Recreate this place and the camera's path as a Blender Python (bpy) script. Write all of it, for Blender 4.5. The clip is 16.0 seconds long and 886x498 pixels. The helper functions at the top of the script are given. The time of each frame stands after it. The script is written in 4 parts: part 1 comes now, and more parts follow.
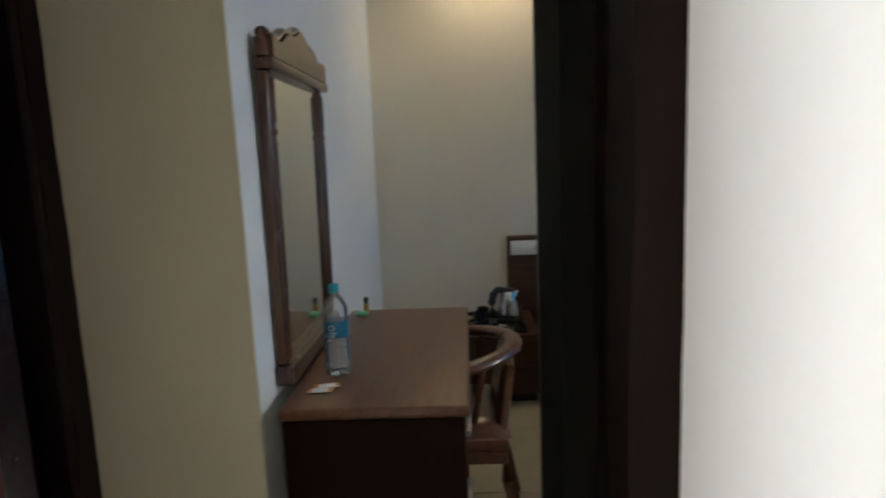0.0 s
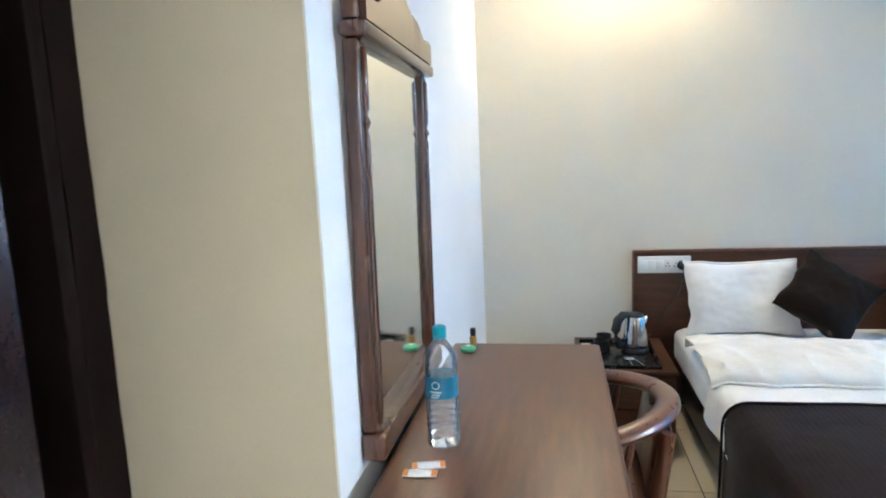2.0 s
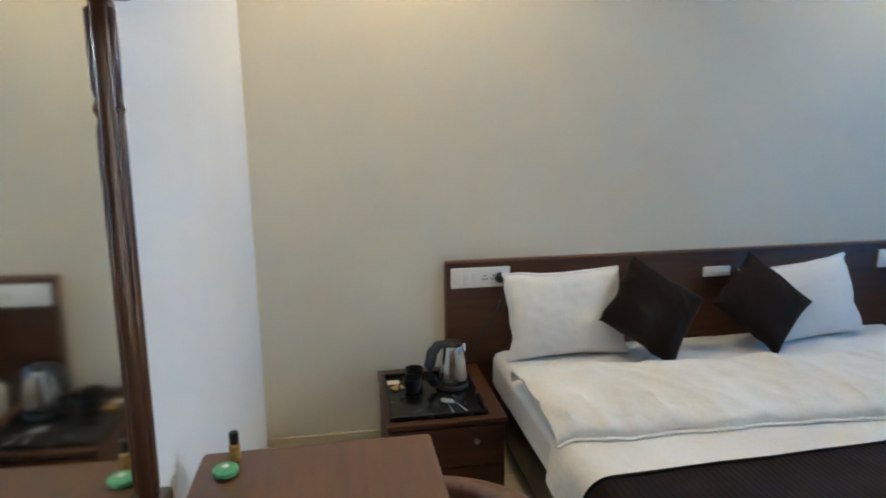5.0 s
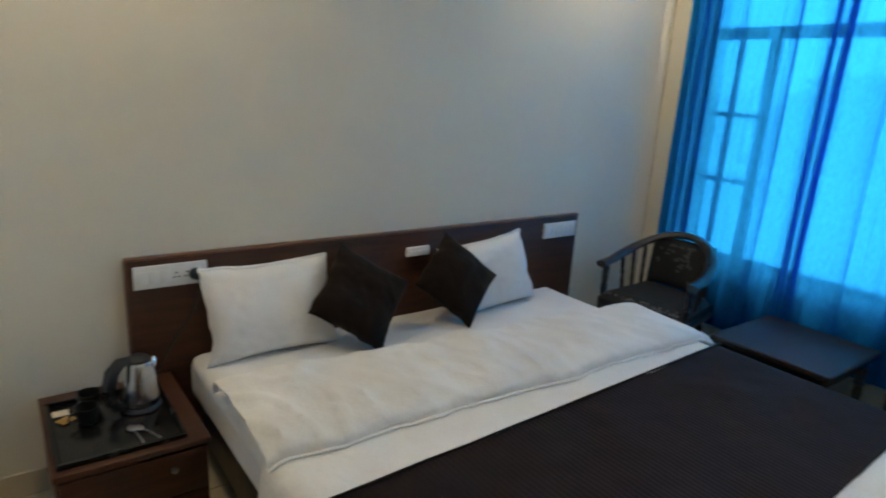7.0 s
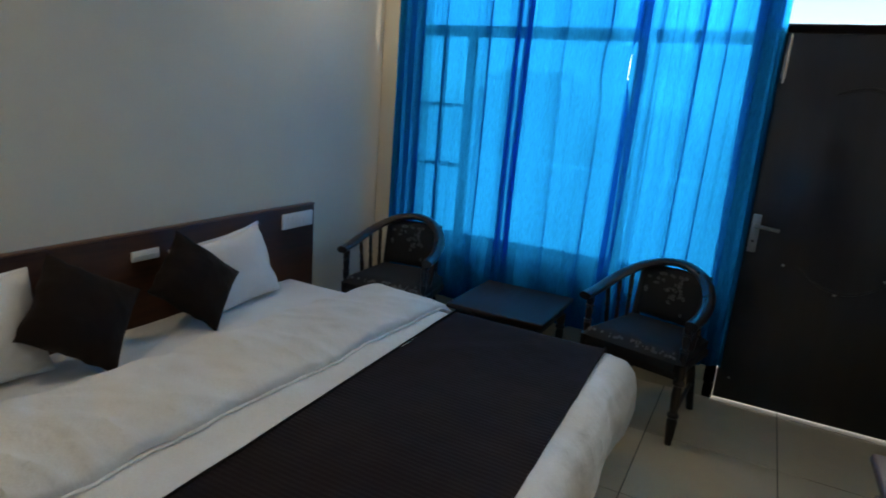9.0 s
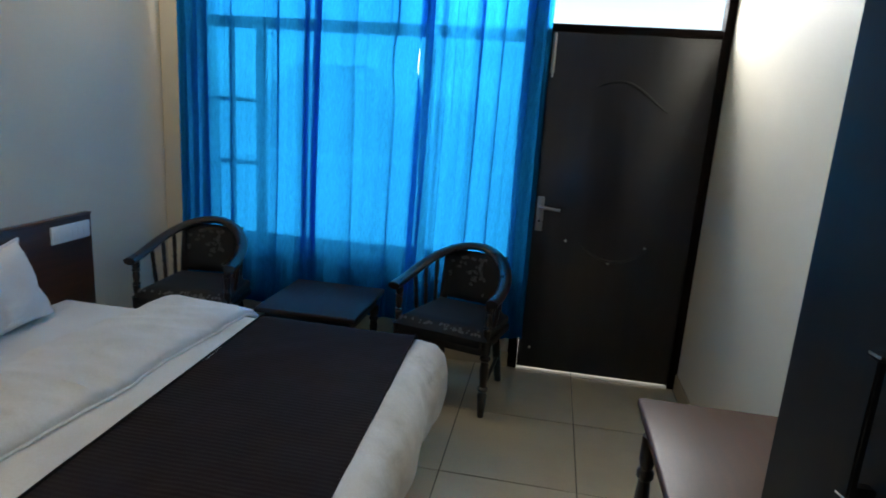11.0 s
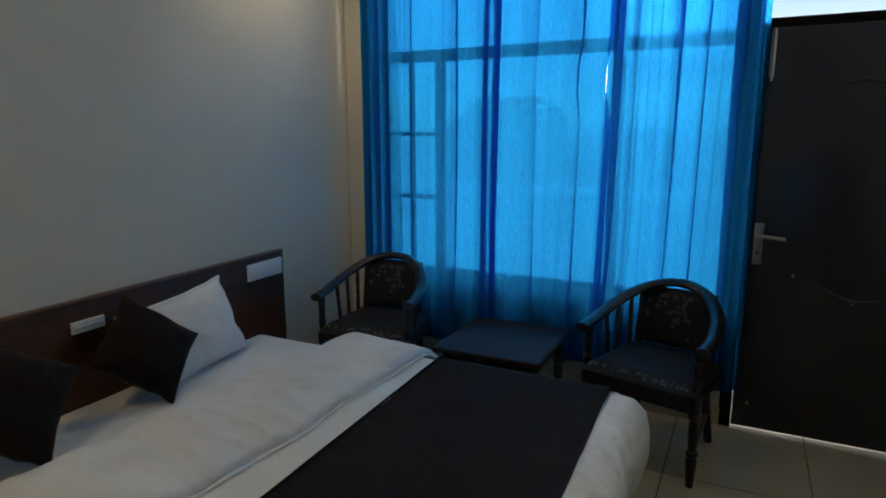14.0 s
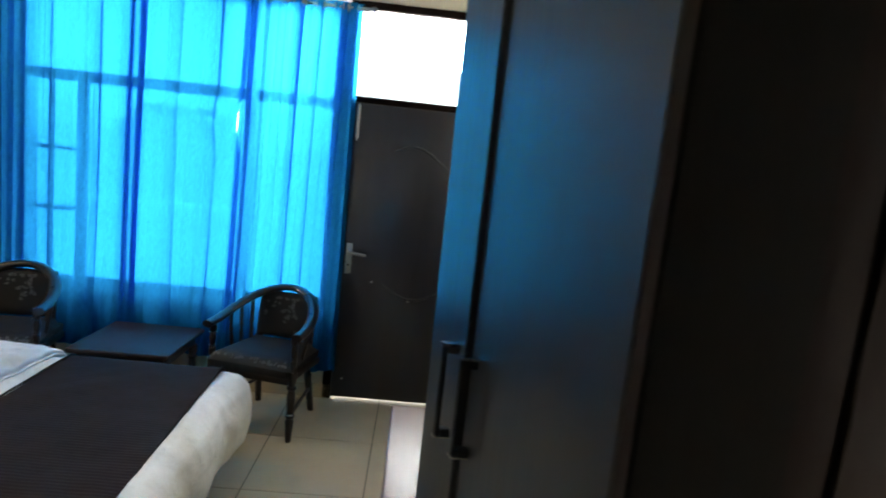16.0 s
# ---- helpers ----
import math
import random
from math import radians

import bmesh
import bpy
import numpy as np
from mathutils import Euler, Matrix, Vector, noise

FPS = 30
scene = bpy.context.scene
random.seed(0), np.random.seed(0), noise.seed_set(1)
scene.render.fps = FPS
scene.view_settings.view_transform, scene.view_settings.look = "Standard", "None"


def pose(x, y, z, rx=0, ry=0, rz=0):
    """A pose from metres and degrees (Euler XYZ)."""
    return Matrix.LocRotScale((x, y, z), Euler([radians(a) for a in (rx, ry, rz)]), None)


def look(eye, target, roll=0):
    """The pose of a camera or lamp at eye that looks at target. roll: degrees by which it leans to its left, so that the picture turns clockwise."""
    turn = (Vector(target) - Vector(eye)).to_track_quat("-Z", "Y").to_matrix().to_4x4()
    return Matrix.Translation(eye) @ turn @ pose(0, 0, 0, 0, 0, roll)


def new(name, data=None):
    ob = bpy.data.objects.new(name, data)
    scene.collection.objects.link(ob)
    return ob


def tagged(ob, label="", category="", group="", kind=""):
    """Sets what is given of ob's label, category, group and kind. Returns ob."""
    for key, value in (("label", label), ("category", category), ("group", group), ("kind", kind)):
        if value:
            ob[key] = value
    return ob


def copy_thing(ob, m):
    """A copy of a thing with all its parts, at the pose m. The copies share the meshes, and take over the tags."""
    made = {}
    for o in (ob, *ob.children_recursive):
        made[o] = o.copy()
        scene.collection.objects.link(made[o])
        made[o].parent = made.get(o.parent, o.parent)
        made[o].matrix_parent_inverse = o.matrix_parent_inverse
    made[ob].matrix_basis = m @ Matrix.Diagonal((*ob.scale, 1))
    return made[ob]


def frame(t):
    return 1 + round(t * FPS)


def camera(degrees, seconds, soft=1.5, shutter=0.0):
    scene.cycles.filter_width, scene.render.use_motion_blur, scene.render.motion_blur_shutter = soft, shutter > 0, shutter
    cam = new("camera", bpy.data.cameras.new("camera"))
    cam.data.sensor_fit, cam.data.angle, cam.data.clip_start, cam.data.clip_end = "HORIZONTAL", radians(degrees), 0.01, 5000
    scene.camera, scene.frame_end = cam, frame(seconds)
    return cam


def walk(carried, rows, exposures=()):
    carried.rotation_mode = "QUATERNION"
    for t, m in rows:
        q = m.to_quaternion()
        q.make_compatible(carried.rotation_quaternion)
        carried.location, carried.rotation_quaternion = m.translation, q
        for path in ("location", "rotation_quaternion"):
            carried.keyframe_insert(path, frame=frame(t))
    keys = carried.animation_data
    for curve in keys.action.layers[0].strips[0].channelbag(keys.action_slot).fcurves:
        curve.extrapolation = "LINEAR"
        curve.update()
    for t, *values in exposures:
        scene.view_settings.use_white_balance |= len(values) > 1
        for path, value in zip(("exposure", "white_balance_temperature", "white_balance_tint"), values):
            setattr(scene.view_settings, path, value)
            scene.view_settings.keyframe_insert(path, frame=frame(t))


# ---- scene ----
cam = camera(71.6, 16.0, 1.8, 0.5)
PATH = [
    (0, (0.222, 0.205, 1.404), (0.143, 2.178, 1.104), -2.4),
    (0.5, (0.203, 0.263, 1.392), (-0.105, 2.213, 1.076), -3.6),
    (1, (0.137, 0.309, 1.397), (-0.207, 2.25, 1.059), -3.8),
    (1.5, (0.098, 0.475, 1.391), (-0.295, 2.412, 1.078), -3.4),
    (2, (0.088, 0.68, 1.40), (-0.286, 2.624, 1.12), -2.6),
    (2.5, (0.046, 0.839, 1.4), (-0.267, 2.793, 1.106), -2.0),
    (3, (0.027, 0.972, 1.435), (-0.14, 2.948, 1.161), -1.8),
    (5.5, (0.038, 1.505, 1.45), (0.548, 3.401, 1.04), -0.1),
    (6, (0.056, 1.526, 1.49), (0.798, 3.334, 1.041), 1.1),
    (6.5, (0.111, 1.588, 1.586), (1.037, 3.289, 1.086), 3.1),
    (7, (0.108, 1.632, 1.579), (1.27, 3.177, 1.067), 3.6),
    (7.5, (0.074, 1.675, 1.582), (1.448, 3.038, 1.082), 4.0),
    (8, (0.052, 1.75, 1.51), (1.596, 2.932, 1.039), 3.6),
    (8.5, (0.04, 1.718, 1.535), (1.707, 2.716, 1.063), 4.1),
    (9, (0.0335, 1.698, 1.559), (1.766, 2.576, 1.082), 4.5),
    (9.5, (0.03, 1.682, 1.569), (1.823, 2.435, 1.096), 4.5),
    (10, (0.032, 1.656, 1.565), (1.888, 2.235, 1.1), 4.5),
    (12.5, (0.334, 1.647, 1.583), (2.271, 1.845, 1.125), 2.9),
    (13, (0.463, 1.724, 1.563), (2.372, 2.126, 1.124), 1.9),
    (13.5, (0.438, 1.781, 1.518), (2.265, 2.501, 1.142), -0.2),
    (14, (0.309, 1.758, 1.532), (2.069, 2.63, 1.156), -0.1),
    (14.5, (0.117, 1.665, 1.563), (1.889, 2.518, 1.2), -0.6),
    (15, (-0.117, 1.439, 1.624), (1.767, 1.997, 1.25), 2.2),
    (15.5, (-0.29, 1.363, 1.625), (1.683, 1.47, 1.315), 5.9),
    (16, (-0.394, 1.282, 1.674), (1.584, 1.179, 1.399), 6.0),
]
EXPOSURES = [(0.0, 1.38, 6700, 10), (0.5, 1.8, 7100, 10), (1.0, 2.92, 6500, 10), (1.5, 3.12, 6100, 10), (2.5, 3.23, 5900, 10), (3.0, 3.03, 6100, 10), (5.5, 2.48, 6900, 10), (6.0, 2.47, 7000, 10), (7.0, 2.05, 7000, 10), (8.0, 1.87, 6900, 10), (9.0, 1.4, 6700, 10), (10.2, 1.45, 6700, 10), (12.5, 1.75, 7000, 10), (13.5, 1.2, 7100, 10), (14.5, 1.0, 6800, 10), (15.0, 1.55, 6700, 10), (15.4, 2.0, 6700, 10), (16.0, 2.45, 7000, 10)]
SKY, WARM, DAY, TRANSOM, CORRIDOR = 0.12, 8.5, 9.5, 25.0, 62.0
walk(cam, [(t, look(eye, target, roll)) for t, eye, target, roll in PATH], EXPOSURES)

# ---- world, sun, large lights ----
world = bpy.data.worlds.new("sky")
scene.world = world
world.use_nodes = True
wt = world.node_tree
sky = wt.nodes.new("ShaderNodeTexSky")
sky.sky_type, sky.sun_disc = "NISHITA", False
sky.sun_elevation, sky.sun_rotation = radians(48), radians(200)
wt.nodes["Background"].inputs["Strength"].default_value = SKY
wt.links.new(sky.outputs[0], wt.nodes["Background"].inputs["Color"])


def sun_lamp():
    data = bpy.data.lights.new("sun", "SUN")
    data.energy, data.angle, data.color = 3.0, radians(0.6), (1.0, 0.96, 0.9)
    ob = new("sun", data)
    ob.matrix_world = look((-1.2, -6, 9), (0, 0, 0))
    return ob


def spot_lamp(name, x, y, z, tx, ty, tz, watts, colour, size):
    data = bpy.data.lights.new(name, "SPOT")
    data.energy, data.color, data.spot_size, data.spot_blend, data.shadow_soft_size = watts, colour, radians(size), 0.9, 0.04
    ob = new(name, data)
    ob.matrix_world = look((x, y, z), (tx, ty, tz))
    return ob


def area_lamp(name, eye, target, w, h, watts, colour):
    data = bpy.data.lights.new(name, "AREA")
    data.shape, data.size, data.size_y, data.energy, data.color = "RECTANGLE", w, h, watts, colour
    ob = new(name, data)
    ob.matrix_world = look(eye, target)
    return ob


CEIL = 2.85
sun_lamp()
spot_lamp("downlight_lamp", 0.42, 3.78, CEIL - 0.04, 0.42, 4.0, 0.5, WARM, (1.0, 0.82, 0.55), 150)
spot_lamp("downlight_lamp", 2.92, 3.78, CEIL - 0.04, 2.92, 4.0, 0.5, WARM * 0.75, (1.0, 0.86, 0.62), 150)
area_lamp("window_daylight", (3.95, 2.86, 1.6), (0, 2.86, 1.5), 2.05, 1.95, DAY, (0.92, 0.97, 1.0))
area_lamp("transom_daylight", (4.35, 1.45, 2.70), (0.6, 0.95, 0.8), 0.9, 0.7, TRANSOM, (0.92, 0.97, 1.0))
# Area lamp added in the unseen corridor to brighten the white entrance wall.
area_lamp("corridor_fill", (-2.65, -1.66, 1.6), (0.3, 0.45, 1.4), 0.85, 1.5, CORRIDOR, (0.93, 0.97, 1.0))


# ---- materials ----
def shader(name, base, rough=0.6, metal=0.0, vary=0.12, scale=6.0, fine=120.0, bump=0.0, stretch=(1, 1, 1), spec=0.5, coat=0.0, dark=None, island=0.0):
    """A surface with broad and fine variation of its base colour, and relief."""
    m = bpy.data.materials.new(name)
    m.use_nodes = True
    nt, b = m.node_tree, m.node_tree.nodes["Principled BSDF"]
    co = nt.nodes.new("ShaderNodeTexCoord")
    mp = nt.nodes.new("ShaderNodeMapping")
    mp.inputs["Scale"].default_value = stretch
    nt.links.new(co.outputs["Object"], mp.inputs["Vector"])
    big, small = nt.nodes.new("ShaderNodeTexNoise"), nt.nodes.new("ShaderNodeTexNoise")
    big.inputs["Scale"].default_value, small.inputs["Scale"].default_value = scale, fine
    big.inputs["Detail"].default_value, small.inputs["Detail"].default_value = 5, 3
    nt.links.new(mp.outputs[0], big.inputs["Vector"])
    nt.links.new(mp.outputs[0], small.inputs["Vector"])
    mix = nt.nodes.new("ShaderNodeMath")
    mix.operation = "MULTIPLY_ADD"
    mix.inputs[1].default_value = 0.35
    nt.links.new(small.outputs["Fac"], mix.inputs[0])
    half = nt.nodes.new("ShaderNodeMath")
    half.operation = "MULTIPLY"
    half.inputs[1].default_value = 0.65
    nt.links.new(big.outputs["Fac"], half.inputs[0])
    nt.links.new(half.outputs[0], mix.inputs[2])
    ramp = nt.nodes.new("ShaderNodeValToRGB")
    lo = dark if dark else tuple(c * (1 - vary) for c in base)
    hi = tuple(min(1.0, c * (1 + vary * 0.6)) for c in base)
    ramp.color_ramp.elements[0].position, ramp.color_ramp.elements[1].position = 0.3, 0.7
    ramp.color_ramp.elements[0].color, ramp.color_ramp.elements[1].color = (*lo, 1), (*hi, 1)
    nt.links.new(mix.outputs[0], ramp.inputs["Fac"])
    nt.links.new(ramp.outputs["Color"], b.inputs["Base Color"])
    rr = nt.nodes.new("ShaderNodeMapRange")
    rr.inputs["To Min"].default_value, rr.inputs["To Max"].default_value = max(0.02, rough - 0.08), min(1.0, rough + 0.08)
    nt.links.new(big.outputs["Fac"], rr.inputs["Value"])
    nt.links.new(rr.outputs[0], b.inputs["Roughness"])
    b.inputs["Metallic"].default_value, b.inputs["Specular IOR Level"].default_value, b.inputs["Coat Weight"].default_value = metal, spec, coat
    b.inputs["Coat Roughness"].default_value = 0.12
    if bump:
        bm_ = nt.nodes.new("ShaderNodeBump")
        bm_.inputs["Strength"].default_value, bm_.inputs["Distance"].default_value = bump, 0.003
        nt.links.new(mix.outputs[0], bm_.inputs["Height"])
        nt.links.new(bm_.outputs[0], b.inputs["Normal"])
    if island:
        info = nt.nodes.new("ShaderNodeObjectInfo")
        hsv = nt.nodes.new("ShaderNodeHueSaturation")
        mr = nt.nodes.new("ShaderNodeMapRange")
        mr.inputs["To Min"].default_value, mr.inputs["To Max"].default_value = 1 - island, 1 + island
        nt.links.new(info.outputs["Random"], mr.inputs["Value"])
        nt.links.new(mr.outputs[0], hsv.inputs["Value"])
        nt.links.new(ramp.outputs["Color"], hsv.inputs["Color"])
        nt.links.new(hsv.outputs["Color"], b.inputs["Base Color"])
    return m


def cloth(name, base, scale=420.0, bump=0.5, rough=0.9, vary=0.1, ribs=0.0, dark=None):
    """Woven cloth: crossed threads, soft creases and an optional quilted rib."""
    m = shader(name, base, rough, vary=vary, scale=3.5, fine=160, bump=0.0, spec=0.15, dark=dark)
    nt, b = m.node_tree, m.node_tree.nodes["Principled BSDF"]
    b.inputs["Sheen Weight"].default_value = 0.05
    co = nt.nodes.new("ShaderNodeTexCoord")
    crease = nt.nodes.new("ShaderNodeTexNoise")
    crease.inputs["Scale"].default_value, crease.inputs["Detail"].default_value = 9, 4
    nt.links.new(co.outputs["Object"], crease.inputs["Vector"])
    weave = nt.nodes.new("ShaderNodeTexNoise")
    weave.inputs["Scale"].default_value = scale
    nt.links.new(co.outputs["Object"], weave.inputs["Vector"])
    one, two = nt.nodes.new("ShaderNodeBump"), nt.nodes.new("ShaderNodeBump")
    one.inputs["Strength"].default_value, one.inputs["Distance"].default_value = bump, 0.012
    two.inputs["Strength"].default_value, two.inputs["Distance"].default_value = 0.25, 0.001
    nt.links.new(crease.outputs["Fac"], one.inputs["Height"])
    nt.links.new(weave.outputs["Fac"], two.inputs["Height"])
    nt.links.new(one.outputs[0], two.inputs["Normal"])
    last = two
    if ribs:
        wave = nt.nodes.new("ShaderNodeTexWave")
        wave.bands_direction = "X"
        wave.inputs["Scale"].default_value, wave.inputs["Distortion"].default_value = ribs, 1.2
        wave.inputs["Detail"].default_value, wave.inputs["Detail Scale"].default_value = 2, 3
        nt.links.new(co.outputs["Object"], wave.inputs["Vector"])
        three = nt.nodes.new("ShaderNodeBump")
        three.inputs["Strength"].default_value, three.inputs["Distance"].default_value = 0.22, 0.004
        nt.links.new(wave.outputs["Fac"], three.inputs["Height"])
        nt.links.new(two.outputs[0], three.inputs["Normal"])
        last = three
    nt.links.new(last.outputs[0], b.inputs["Normal"])
    return m


def sheer(name, tint, body):
    """Thin curtain cloth that lets light and outlines through."""
    m = bpy.data.materials.new(name)
    m.use_nodes = True
    nt = m.node_tree
    out = nt.nodes["Material Output"]
    nt.nodes.remove(nt.nodes["Principled BSDF"])
    co = nt.nodes.new("ShaderNodeTexCoord")
    mp = nt.nodes.new("ShaderNodeMapping")
    mp.inputs["Scale"].default_value = (60, 60, 9)
    nt.links.new(co.outputs["Object"], mp.inputs["Vector"])
    slub = nt.nodes.new("ShaderNodeTexNoise")
    slub.inputs["Scale"].default_value, slub.inputs["Detail"].default_value = 3, 4
    nt.links.new(mp.outputs[0], slub.inputs["Vector"])
    rng = nt.nodes.new("ShaderNodeMapRange")
    rng.inputs["From Min"].default_value, rng.inputs["From Max"].default_value = 0.3, 0.7
    rng.inputs["To Min"].default_value, rng.inputs["To Max"].default_value = 0.14, 0.44
    nt.links.new(slub.outputs["Fac"], rng.inputs["Value"])
    clear = nt.nodes.new("ShaderNodeBsdfTransparent")
    clear.inputs["Color"].default_value = (*tint, 1)
    trans, diff = nt.nodes.new("ShaderNodeBsdfTranslucent"), nt.nodes.new("ShaderNodeBsdfDiffuse")
    trans.inputs["Color"].default_value, diff.inputs["Color"].default_value = (*body, 1), (*body, 1)
    a, c = nt.nodes.new("ShaderNodeMixShader"), nt.nodes.new("ShaderNodeMixShader")
    a.inputs["Fac"].default_value = 0.3
    nt.links.new(trans.outputs[0], a.inputs[1])
    nt.links.new(diff.outputs[0], a.inputs[2])
    nt.links.new(rng.outputs[0], c.inputs["Fac"])
    nt.links.new(a.outputs[0], c.inputs[1])
    nt.links.new(clear.outputs[0], c.inputs[2])
    nt.links.new(c.outputs[0], out.inputs["Surface"])
    return m


def glass(name, tint=(1, 1, 1), rough=0.0, ior=1.45, bump=0.0):
    m = bpy.data.materials.new(name)
    m.use_nodes = True
    b = m.node_tree.nodes["Principled BSDF"]
    b.inputs["Base Color"].default_value = (*tint, 1)
    b.inputs["Transmission Weight"].default_value, b.inputs["Roughness"].default_value, b.inputs["IOR"].default_value = 1, rough, ior
    return m


def clear_plastic(name):
    """Thin clear moulded plastic: see-through, with gloss that grows at grazing angles."""
    m = bpy.data.materials.new(name)
    m.use_nodes = True
    nt = m.node_tree
    nt.nodes.remove(nt.nodes["Principled BSDF"])
    clear, gloss, milk = nt.nodes.new("ShaderNodeBsdfTransparent"), nt.nodes.new("ShaderNodeBsdfGlossy"), nt.nodes.new("ShaderNodeBsdfDiffuse")
    clear.inputs["Color"].default_value = (0.98, 0.99, 1.0, 1)
    gloss.inputs["Roughness"].default_value = 0.07
    milk.inputs["Color"].default_value = (0.85, 0.89, 0.9, 1)
    fr = nt.nodes.new("ShaderNodeFresnel")
    fr.inputs["IOR"].default_value = 1.4
    one, two = nt.nodes.new("ShaderNodeMixShader"), nt.nodes.new("ShaderNodeMixShader")
    one.inputs["Fac"].default_value = 0.15
    nt.links.new(clear.outputs[0], one.inputs[1])
    nt.links.new(milk.outputs[0], one.inputs[2])
    nt.links.new(fr.outputs[0], two.inputs["Fac"])
    nt.links.new(one.outputs[0], two.inputs[1])
    nt.links.new(gloss.outputs[0], two.inputs[2])
    nt.links.new(two.outputs[0], nt.nodes["Material Output"].inputs["Surface"])
    return m


def glowing(name, colour, strength):
    m = bpy.data.materials.new(name)
    m.use_nodes = True
    b = m.node_tree.nodes["Principled BSDF"]
    b.inputs["Emission Color"].default_value, b.inputs["Emission Strength"].default_value = (*colour, 1), strength
    b.inputs["Base Color"].default_value = (*colour, 1)
    return m


PAINT = shader("cream wall paint", (0.72, 0.66, 0.53), 0.62, vary=0.05, scale=2.5, fine=160, bump=0.12)
BEIGE = shader("beige wall paint", (0.62, 0.54, 0.39), 0.6, vary=0.05, scale=3, fine=160, bump=0.1)
WHITE = shader("white wall paint", (0.80, 0.80, 0.78), 0.6, vary=0.04, scale=2.5, fine=160, bump=0.12)
CEILING = shader("white ceiling paint", (0.8, 0.8, 0.78), 0.8, vary=0.04, scale=2, fine=90, bump=0.05)
TILE = shader("cream vitrified tile", (0.56, 0.48, 0.34), 0.22, vary=0.07, scale=7, fine=90, spec=0.5, island=0.05)
GROUT = shader("dark tile joint", (0.10, 0.085, 0.06), 0.9, vary=0.3, scale=30)
WOOD = shader("walnut laminate", (0.080, 0.030, 0.015), 0.42, vary=0.3, scale=5, fine=60, bump=0.05, stretch=(1, 8, 8), spec=0.35, coat=0.0, dark=(0.045, 0.017, 0.009))
DESKTOP = shader("brown woodgrain laminate", (0.165, 0.070, 0.036), 0.4, vary=0.25, scale=6, fine=70, bump=0.04, stretch=(9, 1, 9), coat=0.05, dark=(0.10, 0.042, 0.021))
POLISH = shader("polished dark wood", (0.075, 0.028, 0.014), 0.25, vary=0.25, scale=6, fine=50, bump=0.04, stretch=(6, 6, 1), coat=0.3, dark=(0.05, 0.018, 0.009))
CHAIRWOOD = shader("polished red-brown chair wood", (0.16, 0.062, 0.030), 0.3, vary=0.25, scale=7, fine=60, bump=0.05, stretch=(6, 6, 1), coat=0.3, dark=(0.10, 0.036, 0.018))
# Near end panel: walnut with its shaded side put into the colour.
DESKEND = shader("shade-darkened desk panel", (0.020, 0.008, 0.005), 0.6, vary=0.3, scale=5, fine=70, bump=0.05, stretch=(8, 8, 1), spec=0.06)
DARKWOOD = shader("black-brown lacquered wood", (0.020, 0.013, 0.011), 0.3, vary=0.3, scale=6, fine=60, bump=0.05, stretch=(6, 6, 1), coat=0.3)
WENGE = shader("wenge laminate", (0.016, 0.014, 0.013), 0.34, vary=0.35, scale=5, fine=90, bump=0.06, stretch=(10, 10, 0.8), coat=0.0)
# Wardrobe sides: matt, with passage shade put into a colour darker than the doors.
WENGEMATT = shader("shaded matt wenge laminate", (0.006, 0.0055, 0.005), 0.75, vary=0.3, scale=5, fine=90, bump=0.05, stretch=(10, 10, 0.8), spec=0.06)
GLOSSDOOR = shader("glossy dark brown enamel", (0.020, 0.010, 0.010), 0.24, vary=0.25, scale=14, fine=120, bump=0.12, stretch=(3, 3, 1), coat=0.0, spec=0.45)
TABLETOP = shader("dull dark table veneer", (0.030, 0.018, 0.016), 0.5, vary=0.3, scale=6, fine=90, bump=0.05, stretch=(1, 9, 9), spec=0.3)
REDWOOD = shader("glossy red-brown painted wood", (0.105, 0.024, 0.014), 0.3, vary=0.12, scale=10, fine=70, bump=0.12, stretch=(3, 3, 0.8), coat=0.35)
# Near-black door paint; its slight blue puts lens glare into the colour.
DOORPAINT = shader("near-black painted flush door with glare tint", (0.021, 0.020, 0.027), 0.34, vary=0.25, scale=4, fine=80, bump=0.1, stretch=(4, 4, 0.8), coat=0.3)
FRAMEWOOD = shader("dark brown painted frame", (0.009, 0.0048, 0.004), 0.55, vary=0.3, scale=6, fine=60, bump=0.15, stretch=(5, 5, 1), spec=0.06)
SHEET = cloth("white cotton sheet", (0.78, 0.77, 0.75), bump=0.45)
DUVET = cloth("white cotton duvet cover", (0.80, 0.79, 0.77), bump=1.1, dark=(0.71, 0.67, 0.60))
STAIN = cloth("cream-stained white cotton", (0.72, 0.66, 0.55), bump=0.5)
BROWN = cloth("dark brown quilted cloth", (0.015, 0.007, 0.0055), bump=0.35, ribs=16.0, vary=0.3)
CUSHION = cloth("dark brown velvet", (0.014, 0.008, 0.006), bump=0.3, vary=0.3)
UPHOL = shader("black floral upholstery", (0.012, 0.012, 0.014), 0.75, vary=0.4, scale=20, fine=200, bump=0.2)
FLOWER = shader("grey flower print", (0.13, 0.13, 0.14), 0.8, vary=0.4, scale=60)
CURTAIN = sheer("blue sheer curtain", (0.009, 0.29, 0.68), (0.007, 0.255, 0.60))
STEEL = shader("brushed stainless steel", (0.62, 0.61, 0.59), 0.2, metal=1.0, vary=0.1, scale=10, fine=200, stretch=(1, 1, 12))
CHROME = shader("worn chrome", (0.42, 0.42, 0.42), 0.3, metal=1.0, vary=0.15)
BLACKP = shader("black plastic", (0.010, 0.010, 0.011), 0.35, vary=0.2, scale=20)
WHITEP = shader("white switch plastic", (0.8, 0.8, 0.78), 0.35, vary=0.03)
TRAYM = shader("black melamine tray", (0.008, 0.008, 0.009), 0.25, vary=0.3, scale=20)
